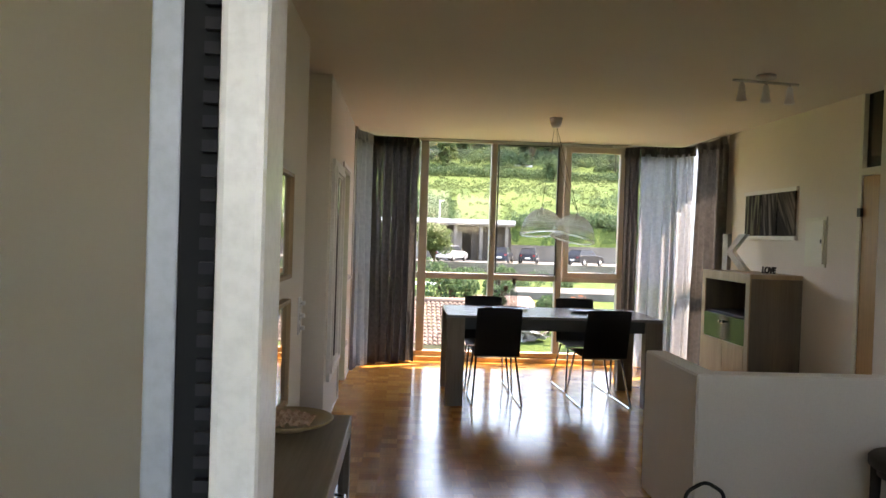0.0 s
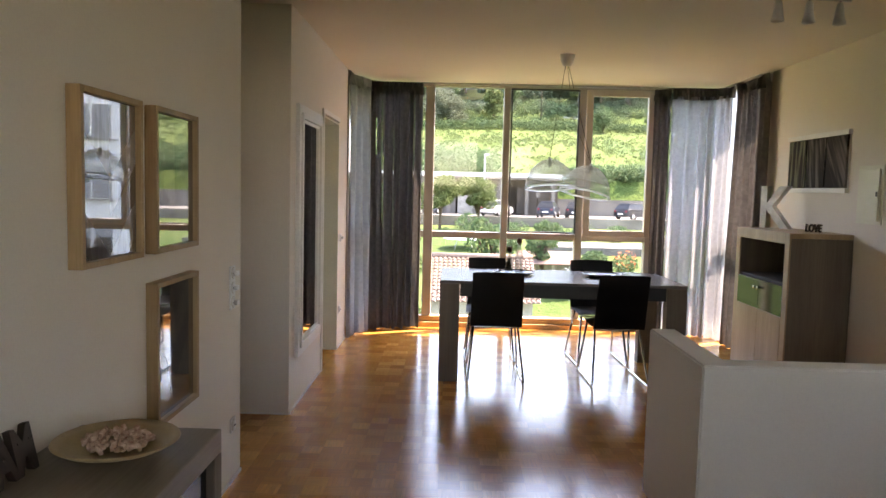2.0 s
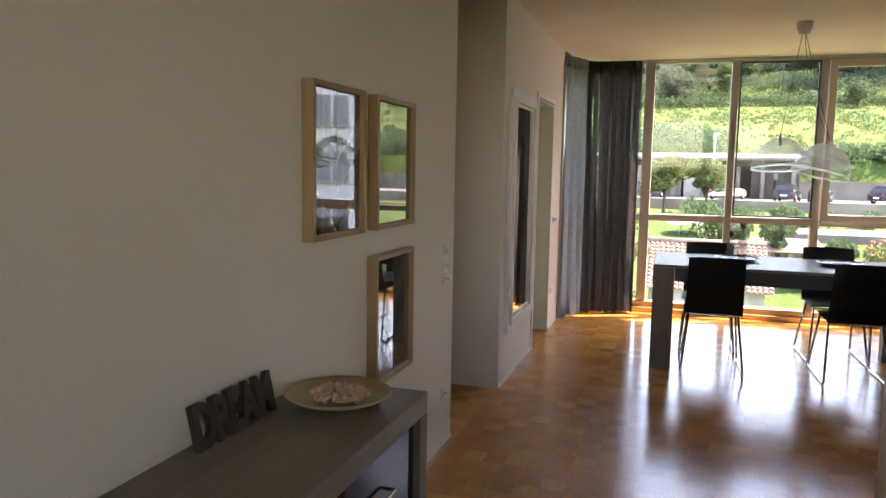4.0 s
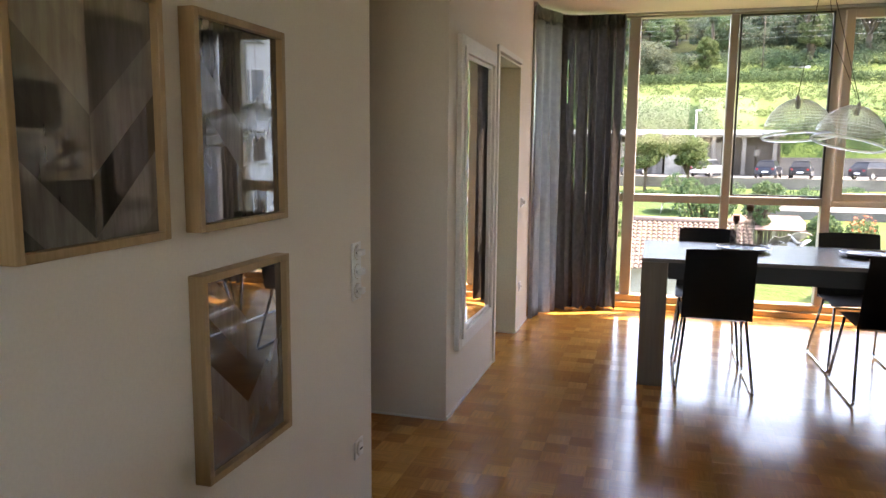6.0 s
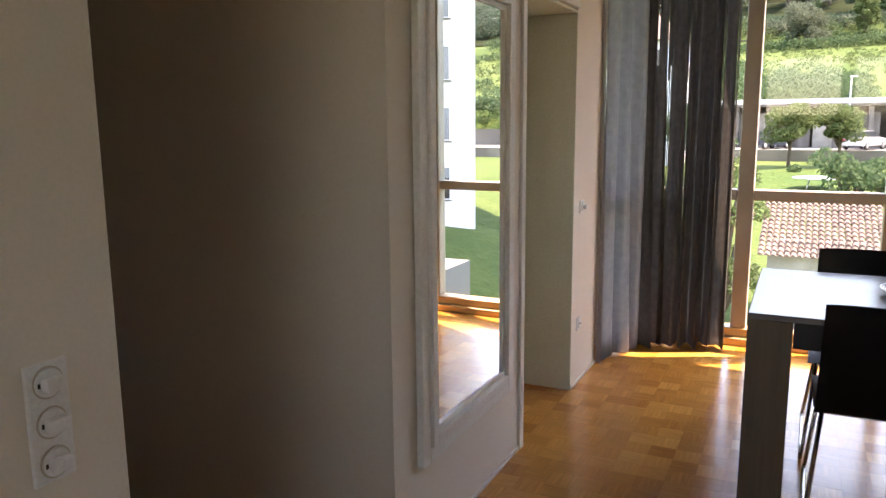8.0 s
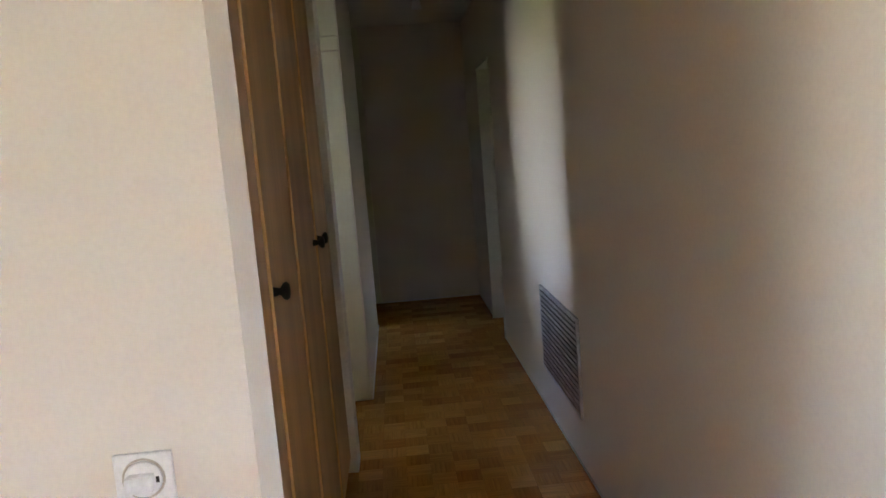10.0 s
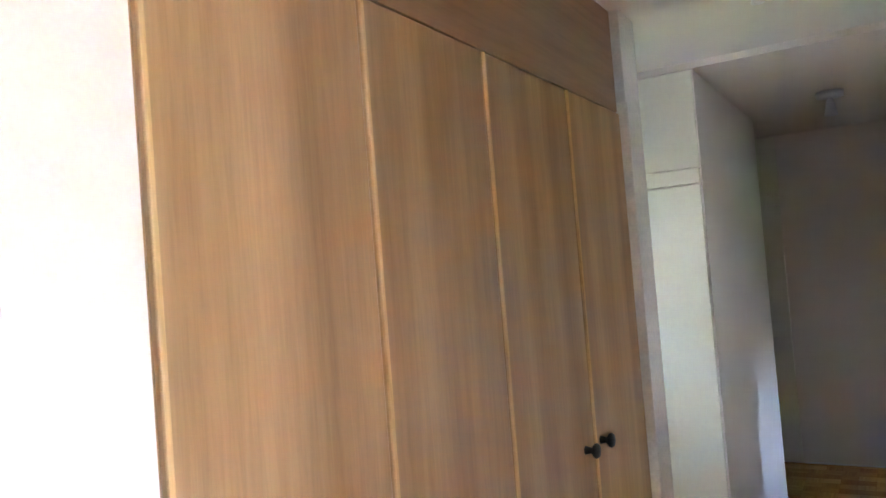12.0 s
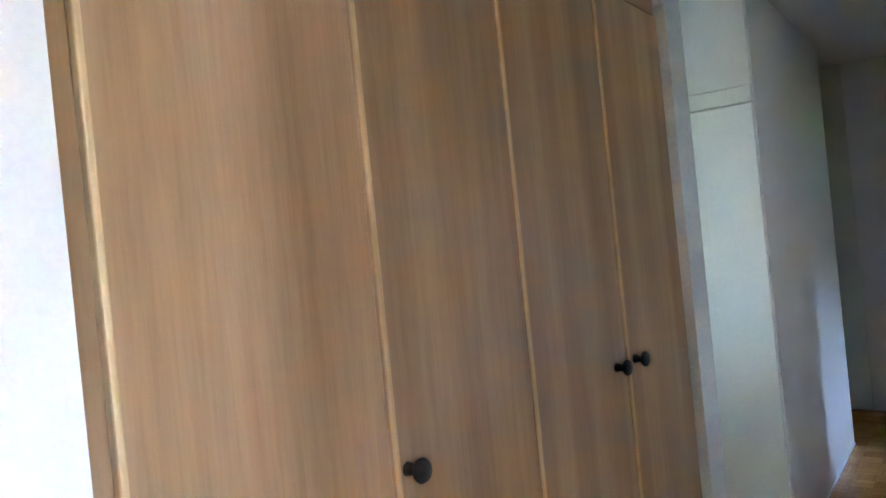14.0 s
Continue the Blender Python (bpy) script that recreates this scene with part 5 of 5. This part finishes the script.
tree("round leafy fruit tree beside another on the lawn", 3.1, 72, 4.8, 2.2, 2, LEAFY, n=3400, size=0.15, clumps=20)
tree("pale green garden tree in front of the lawn", 2.7, 38, 5.3, 1.7, 3, n=2600, size=0.11, trunk_h=0.35, clumps=18)
tree("slender yellow-green tree by the garden shed", -1.5, 29, 6.6, 1.3, 4, LEAFY, n=2200, size=0.09, trunk_h=0.15, clumps=18)
tree("slim young tree at the garden's edge", 6.2, 46, 4.4, 1.1, 5, n=1300, size=0.11, trunk_h=0.3)
tree("low shrub beside the scrap heap", 9.1, 44.5, 2.3, 1.1, 6, n=2200, size=0.10, trunk_h=0.2, clumps=18)
tree("bushy green tree at the lawn's edge", -6.5, 60, 5.5, 2.6, 14, n=2600, size=0.16, trunk_h=0.2, clumps=18)
tree("tall ivy-clad tree on the hillside", 28, 163, 20, 2.9, 7, LEAFY, 0.26, 11000, 0.06, clumps=46)
tree("tall dark tree on the hillside terrace", 40, 172, 22, 6.5, 8, LEAFD, 0.32, 10000, 0.22, clumps=34)
tree("silvery round olive tree on the terrace", -0.6, 154, 7.2, 3.9, 9, OLIVE, 0.2, 9000, 0.14, clumps=30)
tree("bright leafy tree on the terrace", 8.6, 156, 7.4, 2.6, 10, LEAFY, 0.2, 5200, 0.2, clumps=24)
tree("spreading tree on the hillside", 52, 158, 13, 6, 12, LEAF, 0.35, 4500, 0.2)
tree("small round bush tree on the meadow's edge", 29.5, 146, 4.2, 2.3, 15, LEAF, 0.16, 3600, 0.15, clumps=20)
rng = random.Random(50)
KINDS = ((LEAF, "leafy green tree on the wooded hill"), (LEAFD, "dark shady tree on the wooded hill"), (LEAFY, "light yellow-green tree on the wooded hill"), (OLIVE, "silvery grey-green tree on the wooded hill"))
for k in range(44):
    x, y = -38 + 2.6 * k + rng.uniform(-2, 2), rng.uniform(172, 205)
    mat_, lab_ = KINDS[1 if x > 16 and rng.random() < 0.62 else rng.choice((0, 0, 1, 2, 3))]
    hh = rng.uniform(7, 13)
    tree(lab_, x, y, hh, hh * rng.uniform(0.28, 0.42), 200 + k, mat_, 0.24, 3000, 0.18, clumps=20)
palm = thing("palm_tree", "palm tree with a crown of fronds on the terrace", "palm", (9.9, 167, height(9.9, 167) - 1.5))
part("trunk", tube([(0, 0, -1), (0.2, 0, 5), (0, 0, 10)], [0.45, 0.32, 0.3], 10), BARK, palm)
rng = random.Random(21)
data = ([], [])
for k in range(26):
    a, up = rng.uniform(0, 6.283), rng.uniform(-0.3, 1.2)
    for s in range(9):
        u = s / 8
        c = Vector((math.cos(a) * 3.2 * u, math.sin(a) * 3.2 * u, 10 + up * 2.2 * u - 3.0 * u * u))
        for w in (-1, 1):
            n0 = len(data[0])
            sd = Vector((-math.sin(a), math.cos(a), -0.35)) * w * (0.75 * (1 - u) + 0.15)
            data[0].extend([c, c + sd * 0.5 + Vector((0, 0, 0.06)), c + sd, c + Vector((math.cos(a), math.sin(a), -0.3)) * 0.28])
            data[1].append((n0, n0 + 1, n0 + 2, n0 + 3))
cr = new("fronds", leaf_mesh("fronds", data, LEAFD))
cr.parent = palm


def scatter(name, label, boxes_, n, size, material, seed, clump=1.0, per=26):
    """Undergrowth that nobody could count, as clumps of leaves on the slope."""
    rng_ = random.Random(seed)
    data_ = ([], [])
    for _ in range(n):
        x0, x1, y0, y1 = boxes_[rng_.randrange(len(boxes_))]
        x, y = rng_.uniform(x0, x1), rng_.uniform(y0, y1)
        r = clump * rng_.uniform(0.4, 1.3)
        leaves(data_, (x, y, height(x, y) + r * 0.4), r, per, size, rng_, 0.7)
    return tagged(new(name, leaf_mesh(name, data_, material)), label, "foliage", "", "stuff")


scatter("meadow_growth", "tall yellow-green weeds on the sunny slope", ((-45, 75, 93, 150),), 2600, 0.15, LEAFY, 31, 0.5, 22)
scatter("slope_shrubs", "leafy green bushes on the slope above the gallery", ((-30, 5, 94, 116), (-6, 6, 93, 112), (24, 60, 92, 122), (-30, -8, 110, 130)), 300, 0.2, LEAF, 32, 1.8, 170)
scatter("wall_shrubs", "bushes spilling down behind the parked cars", ((14, 60, 91.0, 96),), 240, 0.2, LEAF, 33, 1.5, 150)
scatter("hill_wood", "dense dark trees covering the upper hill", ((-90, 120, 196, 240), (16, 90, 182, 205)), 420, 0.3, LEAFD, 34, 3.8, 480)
scatter("terrace_growth", "garden greenery on the hillside terraces", ((-60, 70, 151, 172),), 250, 0.18, LEAF, 35, 1.5, 200)
scatter("terrace_bright", "sunlit yellow-green shrubs on the hillside terraces", ((-40, 60, 152, 172),), 120, 0.17, LEAFY, 40, 1.4, 220)
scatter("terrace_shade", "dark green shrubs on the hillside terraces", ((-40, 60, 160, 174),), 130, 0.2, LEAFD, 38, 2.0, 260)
scatter("garden_bushes", "loose bushes along the lawn below the road", ((-8, 9, 62, 75), (8, 16, 60, 74)), 34, 0.11, LEAF, 39, 0.8, 220)
scatter("terrace_reeds", "pale feathery reeds on the hillside terrace", ((-8, 7, 162, 168),), 90, 0.3, OLIVE, 36, 1.6, 120)
scatter("garden_growth", "tangled garden bushes below the window", ((-10, -4, 24, 40),), 40, 0.13, LEAF, 37, 0.9, 60)


rng = random.Random(77)
fl_bed = thing("flower_bush", "low bush with bright orange flowers beside the yard", "bush", (11.8, 48.0, height(11.8, 48.0) - 0.2))
data = ([], [])
leaves(data, (0, 0, 1.1), 0.8, 700, 0.09, rng)
cr = new("foliage", leaf_mesh("foliage", data, LEAF))
cr.parent = fl_bed
data = ([], [])
leaves(data, (0, 0, 1.3), 0.85, 150, 0.07, rng)
cr = new("blossom", leaf_mesh("blossom", data, plain("orange_petals", (0.55, 0.13, 0.03), (0.45, 0.08, 0.02), 0.7)))
cr.parent = fl_bed


def hedge(label, x0, x1, y, h, seed, material):
    rng_ = random.Random(seed)
    data_ = ([], [])
    x = x0
    while x < x1:
        leaves(data_, (x, y + rng_.uniform(-0.2, 0.2), height(x, y) + h * 0.5), h * 0.62, 110, 0.2, rng_, 1.0)
        x += h * 0.42
    return tagged(new("hedge", leaf_mesh("hedge", data_, material)), label, "hedge")


hedge("long clipped green hedge across the slope", -50, 52, 149.5, 1.7, 41, LEAF)
hedge("tall leafy hedge over the terrace wall", 14.5, 23.6, 159, 3.6, 42, LEAF)
hedge("tall leafy hedge beside the graffiti wall", 28, 36, 159, 3.2, 43, LEAF)
hedge("clipped square hedge on the upper terrace", 18, 27, 169, 2.4, 44, LEAFY)
solid("terrace_wall", boxes((-40, 60, 160.2, 161, 12, 16.6)), CONCD, "grey terrace wall with pale patches", "wall", "structure")
solid("graffiti_patch", boxes((23.8, 27.6, 160.05, 160.19, 14.6, 17.5)), RENDER, "pale painted patch on the terrace wall", "mural")


# ---- poles and wires ----
def pole(x, y, h, label, lamp=False):
    z = height(x, y)
    t = thing("utility_pole" if not lamp else "street_lamp", label, "pole", (x, y, z))
    part("mast", tube([(0, 0, -0.5), (0, 0, h)], [0.075, 0.05] if lamp else [0.14, 0.08], 8), GALV if lamp else BARK, t)
    if lamp:
        part("lamp_head", boxes((-0.15, 0.5, -0.1, 0.1, h - 0.02, h + 0.12), bevel=0.03), STEEL, t)
    else:
        part("crossarm", boxes((-1.1, 1.1, -0.07, 0.07, h - 0.9, h - 0.75)), BARK, t)
    return t


pole(18.7, 157, 12.5, "brown wooden pole carrying wires up the hill")
pole(46, 160, 13, "tall pole carrying wires on the hill")
pole(4.2, 85, 7.6, "slim pale street lamp by the gallery", True)
for k in range(5):
    z = height(19, 157) + 6.5 + 1.0 * k
    solid("power_line", tube([(-70 + 7 * j, 157 + k * 0.4, z + 0.004 * (j * 7 - 77) ** 2 * 0.1) for j in range(23)], 0.015, 4), STEEL, "thin power line slung across the hillside", "cable", group="power lines")


# ---- parked cars ----
def car(x, y, rz, paint, label):
    z = height(x, y) if y < 77 else -1.38
    t = thing("car", label, "car", (x, y, z), rz=rz, group="cars parked by the wall")
    bm = bmesh.new()
    prof = [(-2.05, 0.35), (-2.08, 0.75), (-1.95, 0.98), (-1.55, 1.02), (1.0, 0.98), (1.75, 0.88), (2.05, 0.7), (2.08, 0.35)]
    rows = []
    for s in (-0.86, -0.8, 0.8, 0.86):
        k = 1.0 if abs(s) < 0.83 else 0.96
        rows.append([bm.verts.new((px * k, s, pz * (1 if abs(s) < 0.83 else 0.97))) for px, pz in prof])
    for a, b in zip(rows, rows[1:]):
        for i in range(len(prof) - 1):
            bm.faces.new((a[i], a[i + 1], b[i + 1], b[i])).smooth = True
    bm.faces.new(rows[0])
    bm.faces.new(list(reversed(rows[-1])))
    bmesh.ops.recalc_face_normals(bm, faces=bm.faces)
    body = part("body", bm, paint, t)
    bm = bmesh.new()
    lo = [(-1.98, 0.97), (0.95, 0.97)]
    hi = [(-1.5, 1.42), (0.25, 1.45)]
    q = []
    for s, w in ((-1, 1), (1, 1)):
        q.append([bm.verts.new((lo[0][0], s * 0.78, lo[0][1])), bm.verts.new((lo[1][0], s * 0.78, lo[1][1])), bm.verts.new((hi[1][0], s * 0.62, hi[1][1])), bm.verts.new((hi[0][0], s * 0.62, hi[0][1]))])
    bm.faces.new(q[0])
    bm.faces.new(list(reversed(q[1])))
    for i in range(4):
        bm.faces.new((q[0][i], q[1][i], q[1][(i + 1) % 4], q[0][(i + 1) % 4]))
    bmesh.ops.recalc_face_normals(bm, faces=bm.faces)
    part("cabin_glass", bm, CARGLASS, t, "dark tinted windows")
    part("roof", boxes((-1.5, 0.27, -0.62, 0.62, 1.44, 1.49), bevel=0.02), paint, t)
    for px in (-1.3, 1.3):
        for s in (-0.82, 0.82):
            bm = lathe([(0, -0.09), (0.29, -0.09), (0.31, -0.05), (0.31, 0.05), (0.29, 0.09), (0, 0.09)], 18)
            bmesh.ops.transform(bm, matrix=pose(px, s, 0.31, 90, 0, 0), verts=bm.verts)
            w = part("wheel", bm, BLACK, t)
            bm = lathe([(0, -0.1), (0.18, -0.1), (0.18, 0.1), (0, 0.1)], 14)
            bmesh.ops.transform(bm, matrix=pose(px, s, 0.31, 90, 0, 0), verts=bm.verts)
            part("rim", bm, STEEL, w)
    for s in (-0.62, 0.62):
        part("tail_lamp", boxes((-2.09, -2.0, s - 0.07, s + 0.11, 0.72, 0.86), bevel=0.02), TAIL, body)
        part("headlight", boxes((1.95, 2.07, s - 0.16, s + 0.16, 0.6, 0.72), bevel=0.02), PVC, body)
    t.scale = (1.12, 1.12, 1.18)
    part("number_plate", boxes((-2.1, -2.075, -0.26, 0.26, 0.5, 0.62)), PVC, body)
    return t


car(11.2, 82, 74, CARPAINT[1], "dark blue car parked by the stained wall")
car(14.2, 82, 77, CARPAINT[0], "black car parked beside a dark blue one")
car(20.2, 80.5, 40, CARPAINT[0], "black car parked sideways to the wall")
car(5.6, 83, 60, CARPAINT[2], "pale silver car parked near the gallery")
car(-2.6, 83, 50, CARPAINT[1], "dark car parked behind the lawn trees")

# ---- garden shed with tiled roof ----
shed = thing("garden_shed", "old plastered shed with a clay tile roof", "shed", (-0.4, 31.5, -6.1))
SX0, SX1, SY0, SY1 = -0.5, 4.3, 30.0, 34.5
part("wall", boxes((SX0 + 0.3, SX1 - 0.3, SY0 + 0.35, SY1 - 0.3, -6.6, -3.0)), OLDWALL, shed, world=True)
part("door", boxes((2.6, 3.5, SY0 + 0.3, SY0 + 0.348, -6.0, -3.9), bevel=0.01), DARKWOOD, shed, world=True)
part("roof_base", boxes((SX0, SX1, SY0, SY0 + 0.05, -3.02, -2.98)), DARKWOOD, shed, world=True)
vs, fs = [], []
rng = random.Random(8)
for r in range(13):
    for k in range(24):
        x0 = SX0 + k * 0.2 + rng.uniform(-0.01, 0.01)
        y0 = SY0 - 0.15 + r * 0.28
        z0 = -3.05 + r * 0.112 + rng.uniform(-0.012, 0.012)
        n0 = len(vs)
        for yy, zz in ((y0, z0 + 0.02), (y0 + 0.36, z0 + 0.085)):
            for u, dz in ((0.0, 0.0), (0.045, 0.06), (0.09, 0.08), (0.14, 0.055), (0.198, -0.005)):
                vs.append((x0 + u, yy, zz + dz))
        for u in range(4):
            fs.append((n0 + u, n0 + u + 1, n0 + u + 6, n0 + u + 5))
        fs.append((n0 + 4, n0 + 3, n0 + 2, n0 + 1, n0))
m_ = bpy.data.meshes.new("roof_tiles")
m_.from_pydata([(x + 0.4, y - 31.5, z + 6.1) for x, y, z in vs], [], fs)
m_.materials.append(TILE)
rt = new("roof_tiles", m_)
rt.parent = shed
tagged(rt, "weathered clay tiles in rows", kind="stuff")
part("ridge", tube([(SX0, SY0 + 3.55, -1.52), (SX1, SY0 + 3.55, -1.52)], 0.13, 10), TILE, shed, world=True)

GREYBOARD = wood("weathered_board", (0.20, 0.18, 0.16), (0.12, 0.11, 0.10), 2, 0.9, 0.3)
PINKROOF = plain("faded_red_roof", (0.21, 0.135, 0.11), (0.14, 0.085, 0.068), 0.9, 0.0, 1.5, 14, 0.3, 0.02)
lean = thing("lean_to", "open wooden lean-to with a faded reddish roof", "shed", (6.9, 47, height(6.9, 47)))
LZ = height(6.9, 47)
bm = boxes((4.9, 8.7, 44.8, 49.0, 0, 0.07))
bmesh.ops.rotate(bm, cent=(6.8, 44.8, 0), matrix=Matrix.Rotation(radians(6), 3, 'X'), verts=bm.verts)
bmesh.ops.translate(bm, vec=(0, 0, -2.95), verts=bm.verts)
part("roof", bm, PINKROOF, lean, world=True)
for k in range(3):
    part("post", boxes((5.2 + 1.55 * k, 5.34 + 1.55 * k, 45.0, 45.14, LZ - 0.5, -2.94)), OLDWALL, lean, world=True)
for k in range(17):
    part("board", boxes((5.2 + 0.19 * k, 5.365 + 0.19 * k, 46.6, 46.64, LZ - 0.4, -2.95 + 0.03 * (k % 3))), GREYBOARD, lean, world=True)
rng = random.Random(13)
HZ = height(7.2, 42.8)
for k in range(26):
    w_, d_ = rng.uniform(0.35, 0.8), rng.uniform(0.12, 0.45)
    bm = boxes((-w_, w_, -d_, d_, -0.02, 0.02))
    bmesh.ops.subdivide_edges(bm, edges=bm.edges[:], cuts=3, use_grid_fill=True)
    for v in bm.verts:
        v.co.z += 0.09 * math.sin(5 * v.co.x + k) * math.cos(6 * v.co.y + 2 * k)
    r_ = rng.random()
    bmesh.ops.transform(bm, matrix=pose(7.2 + rng.uniform(-1.0, 1.0) * (1.15 - 0.6 * r_), 42.8 + rng.uniform(-0.5, 0.5), HZ + 0.25 + 1.25 * r_, rng.uniform(-50, 50), rng.uniform(-40, 40), rng.uniform(0, 180)), verts=bm.verts)
    solid("sheet_scrap", bm, (RENDER, OLDWALL, GREYBOARD)[k % 3], "crumpled pale sheet thrown on the garden scrap heap", "scrap", group="scrap heap")
for k in range(9):
    bm = boxes((-0.9, 0.9, -0.05, 0.05, -0.015, 0.015), bevel=0.004)
    bmesh.ops.transform(bm, matrix=pose(8.0 + rng.uniform(-0.7, 0.7), 42.4 + rng.uniform(-0.4, 0.4), HZ + 0.35 + rng.uniform(0, 0.4), rng.uniform(-20, 20), rng.uniform(-45, 10), rng.uniform(-40, 40)), verts=bm.verts)
    solid("plank", bm, GREYBOARD, "weathered plank leaning on the garden scrap heap", "plank", group="scrap heap")
tabl = thing("garden_table", "round pale green garden table on the lawn", "table", (1.6, 57.5, height(1.6, 57.5)))
part("tabletop", lathe([(0, 0.74), (1.55, 0.74), (1.6, 0.77), (1.55, 0.8), (0, 0.8)], 32), plain("pale_green_paint", (0.34, 0.42, 0.40), (0.28, 0.36, 0.34), 0.4), tabl)
for k in range(4):
    a = math.pi / 4 + k * math.pi / 2
    part("leg", tube([(0.7 * math.cos(a), 0.7 * math.sin(a), 0.739), (1.0 * math.cos(a), 1.0 * math.sin(a), -0.1)], 0.035, 6), STEEL, tabl)

# red-roofed house at the edge of the view
house = thing("house", "white house with a red tiled roof on the slope", "house", (-16, 86, -2))
part("wall", boxes((-21.5, -9.2, 70, 78, -3.0, 8.2)), RENDER, house, world=True)
bm = boxes((-22.2, -8.4, 69.2, 78.8, 8.21, 8.5))
for v in [q for q in bm.verts if q.co.z > 8.4]:
    v.co.x, v.co.y, v.co.z = -15.3 + (v.co.x + 15.3) * 0.45, 74 + (v.co.y - 74) * 0.1, 11.0
part("roof", bm, TILE, house, world=True)
for k in range(3):
    for z in (-0.5, 3.0, 6.0):
        w = part("window", boxes((-19.6 + 3.8 * k, -18.4 + 3.8 * k, 69.93, 69.99, z, z + 1.4)), DARKGLASS, house, world=True)
        part("sill", boxes((-19.7 + 3.8 * k, -18.3 + 3.8 * k, 69.85, 69.99, z - 0.1, z - 0.01)), CONC, w, world=True)

# ---- white apartment block ----
blk = thing("apartment_building", "white rendered apartment block with shuttered windows", "building", (13.2, 35.0, -4.2), rz=-28)
part("wall", boxes((0, 24, 0, 12, -2.5, 16.5)), RENDER, blk)
part("roof", boxes((-0.4, 24.4, -0.4, 12.4, 16.51, 16.9)), CONC, blk)
SHUT = plain("grey_shutter", (0.19, 0.20, 0.215), (0.155, 0.165, 0.18), 0.5, 0, 2, 40, 0.1)
for f in range(5):
    for k in range(9):
        x, z = 1.2 + 2.6 * k, 2.1 + 2.75 * f
        wd = 1.7 if k % 2 == 0 else 1.2
        w = part("window", boxes((x, x + wd, -0.012, -0.002, z, z + 1.45)), DARKGLASS, blk)
        part("frame", boxes((x - 0.06, x, -0.05, -0.002, z - 0.06, z + 1.51), (x + wd, x + wd + 0.06, -0.05, -0.002, z - 0.06, z + 1.51), (x, x + wd, -0.05, -0.002, z + 1.45, z + 1.51), (x + wd / 2 - 0.03, x + wd / 2 + 0.03, -0.04, -0.013, z, z + 1.45)), PVC, w)
        drop = (0.35, 1.44, 1.0, 1.44, 1.44)[(f * 3 + k * 2) % 5] if f else 0.5
        part("shutter", boxes((x + 0.01, x + wd - 0.01, -0.035, -0.0135, z + 1.45 - drop, z + 1.449)), SHUT, w, "half lowered grey roller shutter")
        part("sill", boxes((x - 0.1, x + wd + 0.1, -0.14, -0.002, z - 0.12, z - 0.061)), CONC, w)

# ---- parquet blocks, last ----
PITCH = 0.105
block = {}
for o in (0, 1):
    bm = bmesh.new()
    g, b = 0.00005, 0.0001
    s = PITCH - g
    lo = [bm.verts.new(q) for q in ((g, g, -0.012), (s, g, -0.012), (s, s, -0.012), (g, s, -0.012))]
    mid = [bm.verts.new((q.co.x, q.co.y, -b)) for q in lo]
    top = [bm.verts.new((g + b if q.co.x < 0.06 else s - b, g + b if q.co.y < 0.06 else s - b, 0)) for q in lo]
    for u, w in ((lo, mid), (mid, top)):
        for k in range(4):
            bm.faces.new((u[k], u[(k + 1) % 4], w[(k + 1) % 4], w[k]))
    bm.faces.new(top)
    block[o] = finish("parquet_block", bm, PARQ[o])
far = ([], []), ([], [])
for i in range(-60, 34):
    for j in range(5, 81):
        x, y = i * PITCH, j * PITCH
        inside = (-0.6 < x < 3.4 and 0.6 < y < 8.4) or (-6.1 < x <= -0.3 and 4.2 <= y < 5.3) or (-3.5 < x < -2.6 and 1.95 < y < 4.3) or (-0.8 < x < -0.3 and 6.3 < y < 7.2)
        if not inside or (x < -0.6 and 3.5 < y < 4.1 and x > -2.5):
            continue
        o = (i + j) % 2
        if 0.0 <= x < 1.7 and 4.75 <= y < 6.75 and (x + 0.6 * y) < 5.15:
            ob = new("parquet_block", block[o])
            ob.parent = floor_base
            ob.matrix_basis = pose(x, y, -0.00015, rng.uniform(-0.12, 0.12), rng.uniform(-0.12, 0.12), 0)
        else:
            vs, fs = far[o]
            n0 = len(vs)
            g, b = 0.00005, 0.0001
            s = PITCH - g
            e1, e2, e3, e4 = (rng.uniform(-0.00025, 0.00005) for _ in range(4))
            vs += [(x + g, y + g, -b), (x + s, y + g, -b), (x + s, y + s, -b), (x + g, y + s, -b), (x + g + b, y + g + b, e1), (x + s - b, y + g + b, e2), (x + s - b, y + s - b, e3), (x + g + b, y + s - b, e4)]
            fs += [(n0, n0 + 1, n0 + 5, n0 + 4), (n0 + 1, n0 + 2, n0 + 6, n0 + 5), (n0 + 2, n0 + 3, n0 + 7, n0 + 6), (n0 + 3, n0, n0 + 4, n0 + 7), (n0 + 4, n0 + 5, n0 + 6, n0 + 7)]
for o in (0, 1):
    m_ = bpy.data.meshes.new("parquet_field")
    m_.from_pydata(far[o][0], [], far[o][1])
    m_.materials.append(PARQI[o])
    ob = new("parquet_field", m_)
    ob.parent = floor_base
    tagged(ob, "further parquet blocks", kind="stuff")
